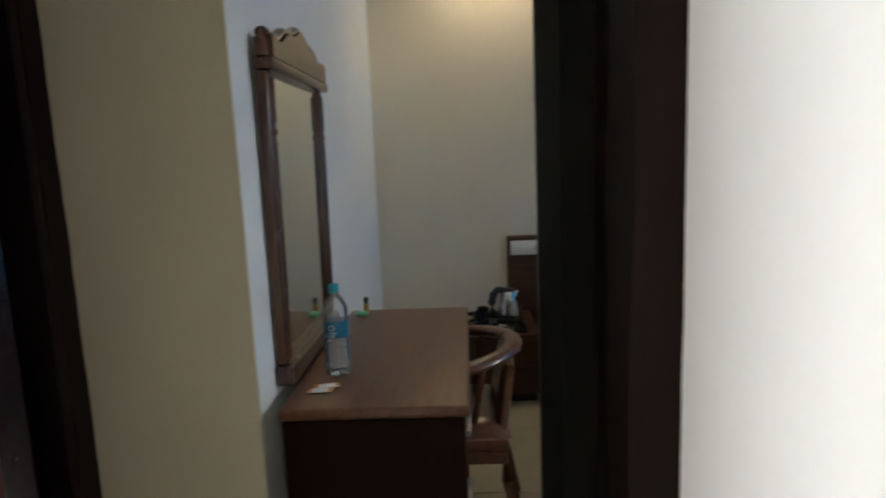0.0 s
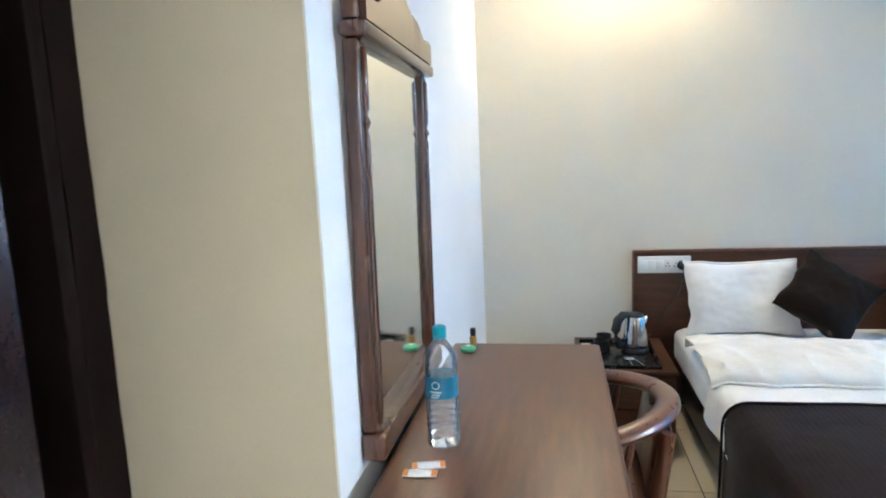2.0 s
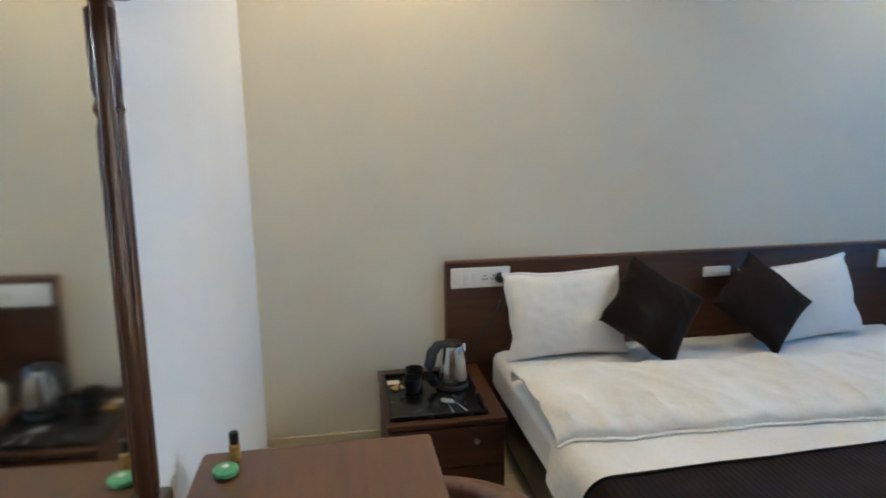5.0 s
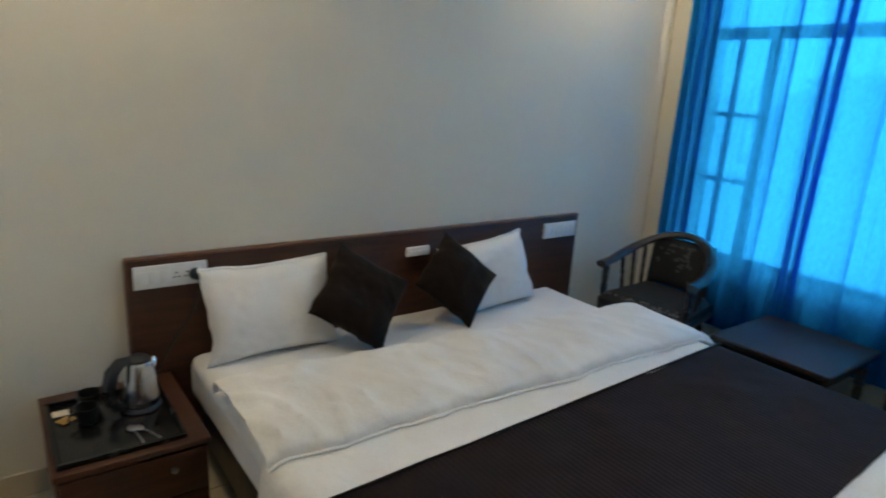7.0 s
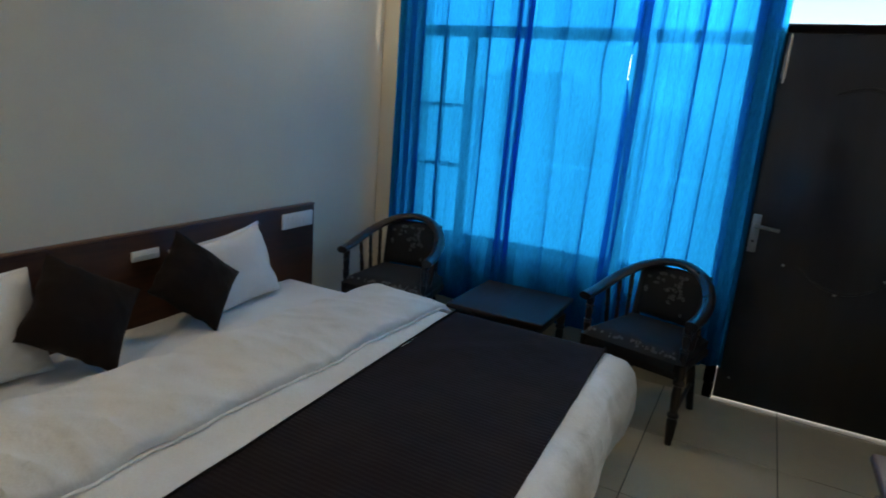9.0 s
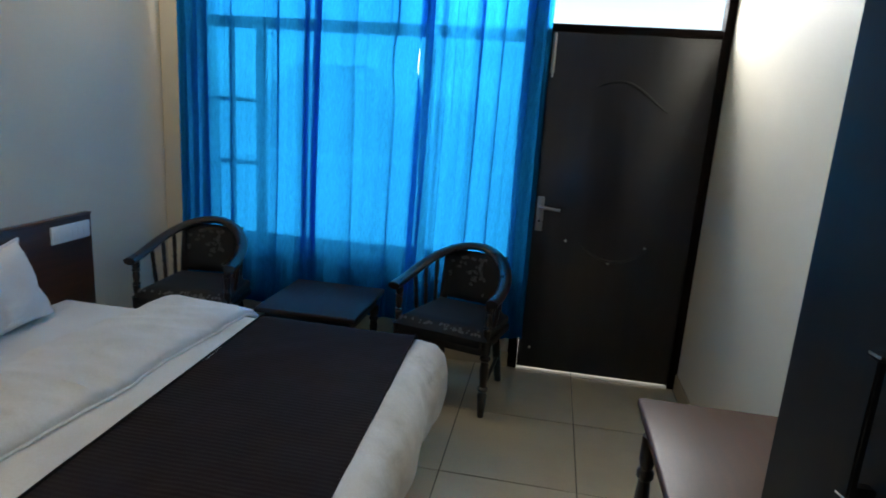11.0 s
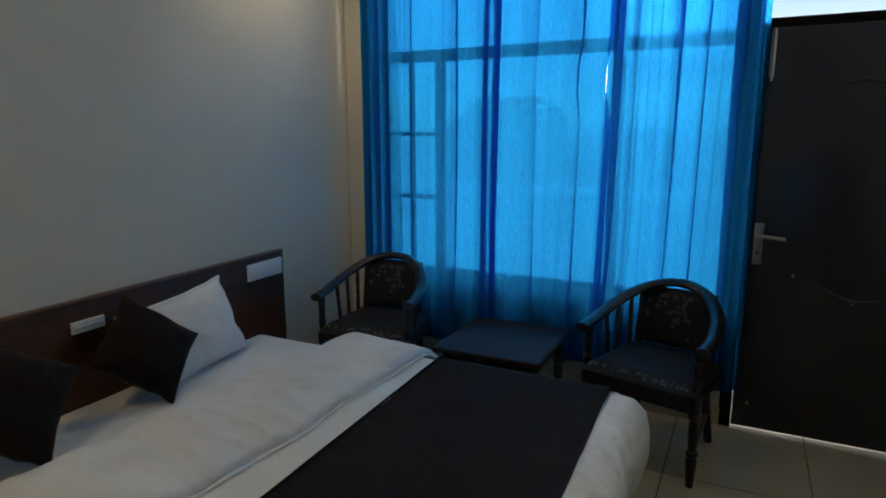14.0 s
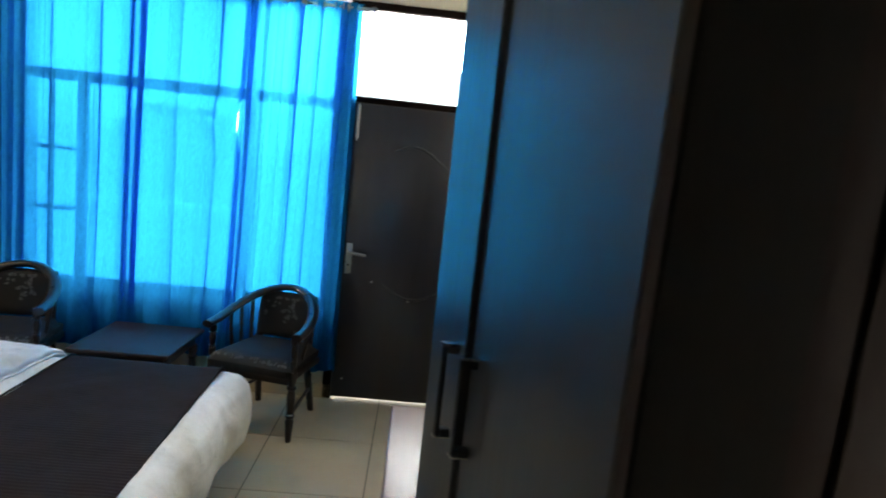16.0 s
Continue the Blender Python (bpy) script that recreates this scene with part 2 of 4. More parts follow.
MIRROR = shader("silvered mirror", (0.86, 0.88, 0.84), 0.02, metal=1.0, vary=0.02, scale=3)
MIRROR.node_tree.nodes["Principled BSDF"].inputs["Roughness"].default_value = 0.01
PET = clear_plastic("clear bottle plastic")
PANE = glass("window glass", (1, 1, 1), 0.0, 1.45)
TEAL = shader("teal bottle cap", (0.0, 0.30, 0.36), 0.4, vary=0.1)
LABEL = shader("teal printed label", (0.008, 0.15, 0.25), 0.4, vary=0.15, scale=30)
GREEN = shader("green soap wrapper", (0.10, 0.42, 0.20), 0.45, vary=0.25, scale=60)
PAPER = shader("white sachet paper", (0.75, 0.72, 0.68), 0.6, vary=0.1, scale=60)
ORANGE = shader("orange sachet print", (0.62, 0.20, 0.03), 0.6, vary=0.1, scale=60)
AMBER = shader("amber toiletry liquid", (0.45, 0.25, 0.06), 0.3, vary=0.2, scale=60)
WINPAINT = shader("dark window frame paint", (0.04, 0.05, 0.06), 0.5, vary=0.2)
OUTWALL = shader("pale outside render", (0.55, 0.53, 0.5), 0.85, vary=0.12, scale=4, fine=60, bump=0.3)
PAVING = shader("grey balcony floor", (0.35, 0.33, 0.30), 0.8, vary=0.15, scale=4)
EARTH = shader("dry ground", (0.22, 0.18, 0.12), 0.9, vary=0.3, scale=1.0)
LEAF = shader("tree leaves", (0.06, 0.10, 0.03), 0.6, vary=0.5, scale=8)
BARK = shader("tree bark", (0.12, 0.085, 0.06), 0.9, vary=0.4, scale=8)
LAMPGLOW = glowing("warm lamp face", (1.0, 0.82, 0.55), 6.0)


# ---- mesh helpers ----
def box(bm, x0, y0, z0, x1, y1, z1, bevel=0.0, seg=2):
    r = bmesh.ops.create_cube(bm, size=1, matrix=Matrix.Translation(((x0 + x1) / 2, (y0 + y1) / 2, (z0 + z1) / 2)) @ Matrix.Diagonal((x1 - x0, y1 - y0, z1 - z0, 1)))
    if bevel:
        edges = list({e for v in r["verts"] for e in v.link_edges})
        bmesh.ops.bevel(bm, geom=edges, offset=bevel, segments=seg, affect="EDGES", profile=0.5)
    return bm


def block(x0, y0, z0, x1, y1, z1, bevel=0.0, seg=2):
    return box(bmesh.new(), x0, y0, z0, x1, y1, z1, bevel, seg)


def lathe(bm, profile, m=Matrix(), n=16):
    """Turns (radius, height) pairs round z."""
    rings = []
    for r, z in profile:
        rings.append([bm.verts.new(m @ Vector((r * math.cos(2 * math.pi * i / n), r * math.sin(2 * math.pi * i / n), z))) for i in range(n)])
    for a, b in zip(rings, rings[1:]):
        for i in range(n):
            bm.faces.new((a[i], a[(i + 1) % n], b[(i + 1) % n], b[i]))
    bm.faces.new(rings[0][::-1])
    bm.faces.new(rings[-1])
    return bm


def tube(bm, pts, r, n=10, flat=1.0):
    """A rod along points; r a number or one radius a point; flat squashes its height."""
    pts = [Vector(p) for p in pts]
    rings = []
    for i, p in enumerate(pts):
        d = (pts[min(i + 1, len(pts) - 1)] - pts[max(i - 1, 0)]).normalized()
        side = d.cross(Vector((0, 0, 1)))
        side = Vector((1, 0, 0)) if side.length < 1e-3 else side.normalized()
        up = side.cross(d)
        rad = r if isinstance(r, (int, float)) else r[i]
        rings.append([bm.verts.new(p + rad * (math.cos(2 * math.pi * k / n) * side + flat * math.sin(2 * math.pi * k / n) * up)) for k in range(n)])
    for a, b in zip(rings, rings[1:]):
        for k in range(n):
            bm.faces.new((a[k], a[(k + 1) % n], b[(k + 1) % n], b[k]))
    bm.faces.new(rings[0][::-1])
    bm.faces.new(rings[-1])
    return bm


def surface(fn, nu, nv, thick=0.0):
    """A sheet fn(u, v) over the unit square, closed into a slab when thick."""
    bm = bmesh.new()
    g = [[bm.verts.new(fn(i / nu, j / nv)) for j in range(nv + 1)] for i in range(nu + 1)]
    for i in range(nu):
        for j in range(nv):
            bm.faces.new((g[i][j], g[i + 1][j], g[i + 1][j + 1], g[i][j + 1]))
    if thick:
        bmesh.ops.recalc_face_normals(bm, faces=bm.faces)
        bmesh.ops.solidify(bm, geom=bm.faces[:], thickness=thick)
    return bm


def part(name, bm, material, parent=None, label="", smooth=True):
    me = bpy.data.meshes.new(name)
    bmesh.ops.recalc_face_normals(bm, faces=bm.faces)
    bm.to_mesh(me)
    bm.free()
    me.materials.append(material)
    if smooth:
        for p in me.polygons:
            p.use_smooth = True
        me.set_sharp_from_angle(angle=radians(38))
    ob = new(name, me)
    if parent:
        ob.parent = parent
    if label:
        ob["label"] = label
    return ob


def thing(name, label, category, group="", kind=""):
    return tagged(new(name), label, category, group, kind)


def setting(name, bm, material, label, category):
    return tagged(part(name, bm, material, smooth=False), label, category, kind="structure")


def wobble(x, y, z, s=6.0):
    return noise.noise(Vector((x * s, y * s, z * s)))


# ---- the room's shell ----
NORTH, SOUTH, WEST, EAST = 4.115, 0.785, -0.342, 3.68
setting("wall_north", block(-0.6, NORTH, 0, 3.95, NORTH + 0.2, CEIL), PAINT, "cream painted plaster wall behind the bed", "wall")
setting("wall_west", block(-0.99, 1.742, 0, WEST, NORTH, CEIL), WHITE, "white painted plaster wall behind the dressing table", "wall")
setting("wall_beige", block(-0.809, 1.732, 0, WEST - 0.001, 1.7415, CEIL), BEIGE, "beige painted end wall of the entrance passage", "wall")
bm = block(0.521, 0.60, 0, 3.95, SOUTH, CEIL)
box(bm, 0.37, 0.655, 0, 0.521, SOUTH, CEIL)
setting("wall_south", bm, PAINT, "cream painted plaster wall beside the balcony door", "wall")
setting("wall_passage", block(0.37, -0.10, 0, 0.52, 0.6545, CEIL), WHITE, "bright white painted wall at the room entrance", "wall")
bm = block(-0.99, 0.2, 0, -0.81, 0.78, CEIL)
box(bm, -0.99, 0.78, 2.1, -0.81, 1.74, CEIL)
box(bm, -0.99, 1.66, 0, -0.81, 1.731, 2.1)
box(bm, -2.2, 0.6, 0, -2.1, 2.0, CEIL)
box(bm, -2.1, 0.6, 0, -0.99, 0.7, CEIL)
box(bm, -2.1, 1.9, 0, -0.99, 2.0, CEIL)
box(bm, -2.1, 0.7, CEIL - 0.1, -0.99, 1.9, CEIL)
box(bm, -2.1, 0.7, -0.1, -1.0, 1.9, -0.002)
setting("wall_bathroom", bm, BEIGE, "beige painted passage wall with the bathroom door", "wall")
bm = block(-1.0, 0.02, 0, -0.46, 0.2, CEIL)
box(bm, -0.46, 0.02, 2.1, 0.37, 0.2, CEIL)
setting("wall_entry", bm, WHITE, "white painted wall round the entrance doorway", "wall")
bm = block(EAST, 3.93, 0, 3.92, NORTH, CEIL)
box(bm, EAST, 1.80, 0, 3.92, 3.93, 0.59)
box(bm, EAST, 0.77, 2.63, 3.92, 3.93, CEIL)
box(bm, EAST, 1.745, 0, 3.92, 1.80, 2.63)
setting("wall_east", bm, PAINT, "cream painted wall round the window and balcony door", "wall")
setting("ceiling", block(-1.0, 0.0, CEIL, 3.95, NORTH + 0.2, CEIL + 0.15), CEILING, "plain white painted plaster ceiling", "ceiling")
floor = setting("floor", block(-1.0, -1.6, -0.12, 3.95, NORTH + 0.2, -0.004), GROUT, "large cream vitrified floor tiles with dark joints", "floor")
bm = block(-4.0, -1.6, -0.12, -1.0, 0.02, -0.003)
setting("floor_corridor", bm, TILE, "cream tiled corridor floor", "floor")
# Unseen wall, its opening added to let the corridor area lamp through.
bm = block(-4.0, -1.8, 0, -3.2, -1.6, CEIL)
box(bm, -3.2, -1.8, 0, -2.1, -1.6, 0.8)
box(bm, -3.2, -1.8, 2.4, -2.1, -1.6, CEIL)
box(bm, -2.1, -1.8, 0, 2.5, -1.6, CEIL)
setting("wall_corridor", bm, WHITE, "white painted corridor wall", "wall")
bm = block(0.52, -1.6, 0, 0.7, 0.6, CEIL)
setting("wall_corridor_end", bm, WHITE, "white painted corridor end wall", "wall")
setting("ceiling_corridor", block(-4.0, -1.8, CEIL, 2.5, 0.0, CEIL + 0.15), CEILING, "white corridor ceiling", "ceiling")
setting("wall_corridor_side", block(-4.0, 0.02, 0, -1.0, 0.2, CEIL), WHITE, "white painted corridor wall", "wall")
for nm, b in (("skirting_north", (WEST, NORTH - 0.012, 0, 0.48, NORTH - 0.0005, 0.10)), ("skirting_south", (1.17, SOUTH + 0.0005, 0, EAST, SOUTH + 0.012, 0.10)), ("skirting_east", (EAST - 0.012, 1.75, 0, EAST - 0.0005, 4.0, 0.10))):
    setting(nm, block(*b, 0.003, 1), TILE, "cream tile skirting along the wall foot", "skirting")


# ---- balcony door with the light above it ----
def balcony_door():
    d = thing("door_balcony", "closed near-black balcony door with a light gap below", "door", kind="structure")
    bm = block(3.662, 0.835, 0.022, 3.70, 1.738, 2.0, 0.003)
    leaf = part("leaf", bm, DOORPAINT, d)
    for k, (a, b) in enumerate(((0.0, 1), (0.0, -1))):
        pts = []
        for i in range(13):
            s = i / 12
            y, z = 1.45 - 0.40 * s, (1.72 + 0.06 * math.sin(s * math.pi * 1.3)) if k == 0 else (0.74 + 0.10 * (2 * s - 1) ** 2)
            pts.append((3.6615, y, z - (0.07 * s if k == 0 else 0)))
        part("moulding", tube(bmesh.new(), pts, [0.003 + 0.006 * math.sin(math.pi * i / 12) for i in range(13)], 8), DOORPAINT, leaf)
    for y, z in ((1.525, 0.84), (1.27, 0.73), (1.075, 0.84), (1.67, 0.153)):
        part("stud", lathe(bmesh.new(), ((0.008, 0), (0.008, 0.002), (0.005, 0.005)), pose(3.662, y, z, 0, -90, 0), 10), CHROME, leaf)
    plate = part("handle_plate", block(3.653, 1.668, 0.885, 3.662, 1.71, 1.09, 0.004), CHROME, d, "worn chrome lever handle plate")
    bm = lathe(bmesh.new(), ((0.011, 0), (0.011, 0.045)), pose(3.655, 1.69, 1.03, 0, -90, 0), 12)
    tube(bm, ((3.612, 1.695, 1.03), (3.61, 1.66, 1.03), (3.612, 1.575, 1.022)), (0.011, 0.010, 0.009), 10)
    part("lever", bm, CHROME, plate)
    part("keyhole", lathe(bmesh.new(), ((0.007, 0), (0.007, 0.003)), pose(3.654, 1.69, 0.945, 0, -90, 0), 10), BLACKP, plate)
    bm = block(3.648, 1.69, 1.78, 3.662, 1.712, 1.99, 0.004)
    bolt = part("tower_bolt", bm, CHROME, d, "chrome tower bolt at the door's top")
    part("bolt_rod", tube(bmesh.new(), ((3.644, 1.70, 1.76), (3.644, 1.70, 1.995)), 0.006), CHROME, bolt)
    return d


def balcony_frame():
    f = thing("door_frame", "dark brown painted frame round the balcony door", "door frame", kind="structure")
    part("post", block(3.655, 0.787, 0, 3.74, 0.833, 2.63, 0.004), FRAMEWOOD, f)
    part("post", block(3.668, 1.741, 0, 3.74, 1.80, 2.63, 0.004), FRAMEWOOD, f)
    part("transom_rail", block(3.66, 0.833, 2.003, 3.74, 1.741, 2.045, 0.003), FRAMEWOOD, f)
    part("head", block(3.66, 0.833, 2.585, 3.74, 1.741, 2.63, 0.003), FRAMEWOOD, f)
    g = part("pane", block(3.70, 0.835, 2.047, 3.704, 1.739, 2.583), PANE, f, "clear glass fanlight pane", False)
    g.visible_shadow = False
    return f


balcony_door()
balcony_frame()


# ---- window ----
def window():
    w = thing("window_1", "wide steel window with a small-paned side casement", "window", kind="structure")
    x0, x1 = 3.775, 3.83
    part("sill", block(3.69, 1.80, 0.592, 3.90, 3.93, 0.615, 0.003), TILE, w)
    frame_ = part("window_frame", block(x0, 1.80, 0.617, x1, 1.85, 2.62), WINPAINT, w)
    for b in ((3.87, 0.617, 3.93, 2.62), (2.395, 0.66, 2.455, 2.57), (3.475, 0.66, 3.53, 1.955)):
        part("upright", block(x0, b[0], b[1], x1, b[2], b[3], 0.003), WINPAINT, frame_)
    for z0, z1 in ((0.617, 0.66), (1.955, 2.02), (2.57, 2.62)):
        part("rail", block(x0 + 0.002, 1.85, z0, x1 - 0.002, 3.87, z1, 0.003), WINPAINT, frame_)
    for z in (1.12, 1.517):
        part("glazing_bar", block(x0 + 0.01, 3.531, z - 0.013, x1 - 0.01, 3.869, z + 0.013, 0.002), WINPAINT, frame_)
    part("glazing_bar", block(x0 + 0.01, 3.69, 0.662, x1 - 0.01, 3.715, 1.953, 0.002), WINPAINT, frame_)
    for y0, y1, z0, z1 in ((1.855, 2.39, 0.665, 1.95), (2.46, 3.47, 0.665, 1.95), (3.535, 3.865, 0.665, 1.95), (1.855, 2.39, 2.025, 2.565), (2.46, 3.865, 2.025, 2.565)):
        g = part("pane", block(3.80, y0, z0, 3.804, y1, z1), PANE, w, "", False)
        g.visible_shadow = False
    return w


window()


def curtain(name, y0, y1, z0, z1, pleats, seed, lean, gape=0.0):
    """A hung sheer curtain: loose ripples, and pleats (place, width) where the cloth doubles over itself."""
    nodes = [(y0, 0.0)]
    for c, w in pleats:
        nodes += [(c + w / 2, 0.018), (c - w / 2, 0.0), (c + w / 2, -0.018)]
    nodes.append((y1, 0.0))
    span = [0.0]
    for a, b in zip(nodes, nodes[1:]):
        span.append(span[-1] + abs(b[0] - a[0]) + 0.01)
    folds = int(span[-1] / 0.13)
    def f(u, v):
        d = u * span[-1]
        k = max(i for i in range(len(span) - 1) if span[i] <= d + 1e-9)
        q = (d - span[k]) / (span[k + 1] - span[k])
        a, b = nodes[k], nodes[k + 1]
        q2 = q * q * (3 - 2 * q)
        flat = y0 + (y1 - y0) * u
        y, x = a[0] + q * (b[0] - a[0]), a[1] + q2 * (b[1] - a[1])
        near = sum(math.exp(-((y - c) / 0.09) ** 2) for c, w in pleats)
        open_ = 0.75 + 0.25 * v + 0.35 * noise.noise(Vector((u * 5, 1.2 * v, seed)))
        y += (flat - y) * 0.35 * (1 - open_) * min(1.0, near)
        s = 2 * math.pi * (d / 0.115 + 0.6 * noise.noise(Vector((d * 6, 0.5 * v, seed))))
        heavy = 0.4 + 1.2 * abs(noise.noise(Vector((d * 5, seed, 0.4 * v))))
        x += heavy * (0.010 * math.sin(s) * (1.3 - 0.6 * v) + 0.004 * math.sin(2.3 * s + 5 * v))
        edge = min(1.0, min(u, 1 - u) * 12)
        y += edge * (0.010 * heavy * math.sin(1.7 * s + 1) + 0.03 * (1 - v) * noise.noise(Vector((u * 6, 1.5 * v, seed)))) + (1 - v) * (lean[0] * (1 - u) + lean[1] * u)
        y += gape * (1 - u) ** 6 * math.exp(-((z0 + (z1 - z0) * v - 1.80) / 0.15) ** 4)
        return (3.63 + x, y, z0 + (z1 - z0) * v + 0.02 * noise.noise(Vector((u * 9, seed, 3))) * (1 - v))
    c = thing(name, "sheer bright blue curtain drawn across the window", "curtain", "window curtains")
    part("cloth", surface(f, folds * 26, 30), CURTAIN, c)
    part("hem", surface(lambda u, v: (f(u, 0.03 * v)[0] - 0.002, f(u, 0.03 * v)[1], f(u, 0.03 * v)[2]), folds * 26, 1), CURTAIN, c)
    for k in range(folds * 2):
        u = (k + 0.5) / (folds * 2)
        x, y, z = f(u, 0.985)
        bm = bmesh.new()
        ring = [(3.63 + 0.022 * math.cos(a), y, z1 - 0.03 + 0.022 * math.sin(a)) for a in [i * math.pi / 6 for i in range(13)]]
        tube(bm, ring, 0.004, 6)
        part("eyelet", bm, CHROME, c)
    return c


curtain("curtain", 2.415, 3.965, 0.24, 2.60, ((2.58, 0.025), (2.83, 0.02), (3.07, 0.055), (3.13, 0.03), (3.32, 0.02), (3.62, 0.03), (3.78, 0.03), (3.85, 0.04), (3.92, 0.03)), 3.0, (0.03, 0.0), 0.035)
curtain("curtain", 1.722, 2.44, 0.21, 2.60, ((1.76, 0.03), (1.83, 0.05), (1.97, 0.03), (2.10, 0.02), (2.30, 0.02), (2.385, 0.03)), 8.0, (0.0, 0.05))
rod = thing("curtain_rod", "chrome curtain rod on brackets above the window", "curtain rod")
part("rod", tube(bmesh.new(), ((3.63, 1.66, 2.57), (3.63, 4.0, 2.57)), 0.0125, 12), CHROME, rod)
for y in (1.655, 4.005):
    part("finial", lathe(bmesh.new(), ((0.01, -0.02), (0.02, -0.01), (0.02, 0.01), (0.01, 0.02)), pose(3.63, y, 2.57, 90, 0, 0), 12), CHROME, rod)
for y in (1.70, 3.985):
    part("bracket", block(3.60, y - 0.01, 2.553, 3.681, y + 0.01, 2.567, 0.002), CHROME, rod)

# ---- entrance and bathroom doors ----
def ragged(bm, amp):
    """Uneven hand-painted edges along upright timber."""
    edges = [e for e in bm.edges if abs(e.verts[0].co.z - e.verts[1].co.z) > 0.5]
    bmesh.ops.subdivide_edges(bm, edges=edges, cuts=60)
    for v in bm.verts:
        v.co.x += amp * wobble(v.co.y * 9, v.co.z, 1, 7)
        v.co.y += amp * wobble(v.co.x * 9, v.co.z, 5, 9) + amp * 0.6 * wobble(v.co.x * 5, v.co.z, 9, 31)
    return bm



d = thing("door_entrance", "open glossy red-brown panelled entrance door", "door", kind="structure")
d.matrix_basis = Matrix.Translation((0.045, -0.147, 0))
leaf = part("leaf", block(-0.42, 0.205, 0.012, -0.378, 1.009, 2.05, 0.004), REDWOOD, d)
for z0, z1 in ((0.25, 0.95), (1.12, 1.92)):
    for b in ((0.315, z0, 0.325, z1), (0.915, z0, 0.927, z1), (0.325, z0, 0.915, z0 + 0.012), (0.325, z1 - 0.012, 0.915, z1)):
        part("panel_moulding", block(-0.3785, b[0], b[1], -0.370, b[2], b[3], 0.003), DOORPAINT, leaf)
    part("panel", block(-0.3785, 0.345, z0 + 0.03, -0.374, 0.895, z1 - 0.03, 0.003), REDWOOD, leaf)
rnd = random.Random(11)
for k in range(16):
    z = rnd.uniform(0.4, 1.9)
    q = bmesh.new()
    w, hh = rnd.uniform(0.0008, 0.002), rnd.uniform(0.002, 0.009)
    vs = [q.verts.new((-0.3692, 0.921 + rnd.uniform(-0.006, 0.006) + w * math.cos(a) * rnd.uniform(0.5, 1), z + hh * math.sin(a) * rnd.uniform(0.5, 1))) for a in [j * 1.047 for j in range(6)]]
    q.faces.new(vs)
    part("paint_chip", q, PAPER, leaf, "pale chip in the paint", False)
part("latch_plate", block(-0.41, 1.0095, 0.92, -0.388, 1.0115, 1.10, 0.001), STEEL, d)
d = thing("door_bathroom", "dark glossy bathroom door standing slightly open", "door", kind="structure")
d.matrix_basis = pose(-0.895, 1.618, 0, 0, 0, -33)
leaf = part("leaf", block(-0.02, -0.78, 0.012, 0.02, 0.0, 2.03, 0.003), GLOSSDOOR, d)
for z0, z1 in ((0.25, 0.95), (1.12, 1.9)):
    part("panel", block(0.0195, -0.66, z0, 0.028, -0.13, z1, 0.006), GLOSSDOOR, leaf)
part("latch_handle", tube(bmesh.new(), ((0.02, -0.72, 1.05), (0.05, -0.72, 1.05), (0.053, -0.68, 1.05), (0.053, -0.62, 1.05)), 0.009), CHROME, d)
f = thing("door_frame", "dark brown painted bathroom door frame with rough edges", "door frame", kind="structure")
part("post", block(-0.945, 1.622, 0, -0.798, 1.659, 2.09, 0.004), FRAMEWOOD, f)
part("architrave", ragged(block(-0.813, 1.6595, 0, -0.798, 1.733, 2.09), 0.004), FRAMEWOOD, f)
part("post", block(-0.945, 0.785, 0, -0.798, 0.812, 2.09, 0.004), FRAMEWOOD, f)
part("head", block(-0.945, 0.812, 2.035, -0.798, 1.622, 2.09, 0.004), FRAMEWOOD, f)
f = thing("door_frame", "dark brown wooden trim post at the entrance", "door frame", kind="structure")
part("post", ragged(block(0.335, 0.625, 0, 0.372, 0.70, 2.3), 0.004), FRAMEWOOD, f)
part("rebate", block(0.343, 0.706, 0, 0.3695, 0.784, 2.3, 0.003), FRAMEWOOD, f)
part("wall_crack", tube(bmesh.new(), ((0.3695, 0.46, 1.462), (0.3695, 0.468, 1.466), (0.3695, 0.474, 1.467), (0.3695, 0.482, 1.472)), (0.0002, 0.0005, 0.0004, 0.0002), 5), BLACKP, f, "hairline crack in the plaster")


# ---- turned and bent furniture ----
def turned(z0, z1, r):
    """A turned leg's outline between two heights."""
    h = z1 - z0
    rows = ((0, .62), (.06, .7), (.30, 1.0), (.34, .72), (.36, 1.05), (.39, 1.05), (.41, .7), (.62, .95), (.74, .75), (.76, 1.08), (.79, 1.08), (.81, .75), (.86, 1.0), (1, 1.0))
    return [(r * k, z0 + h * t) for t, k in rows]


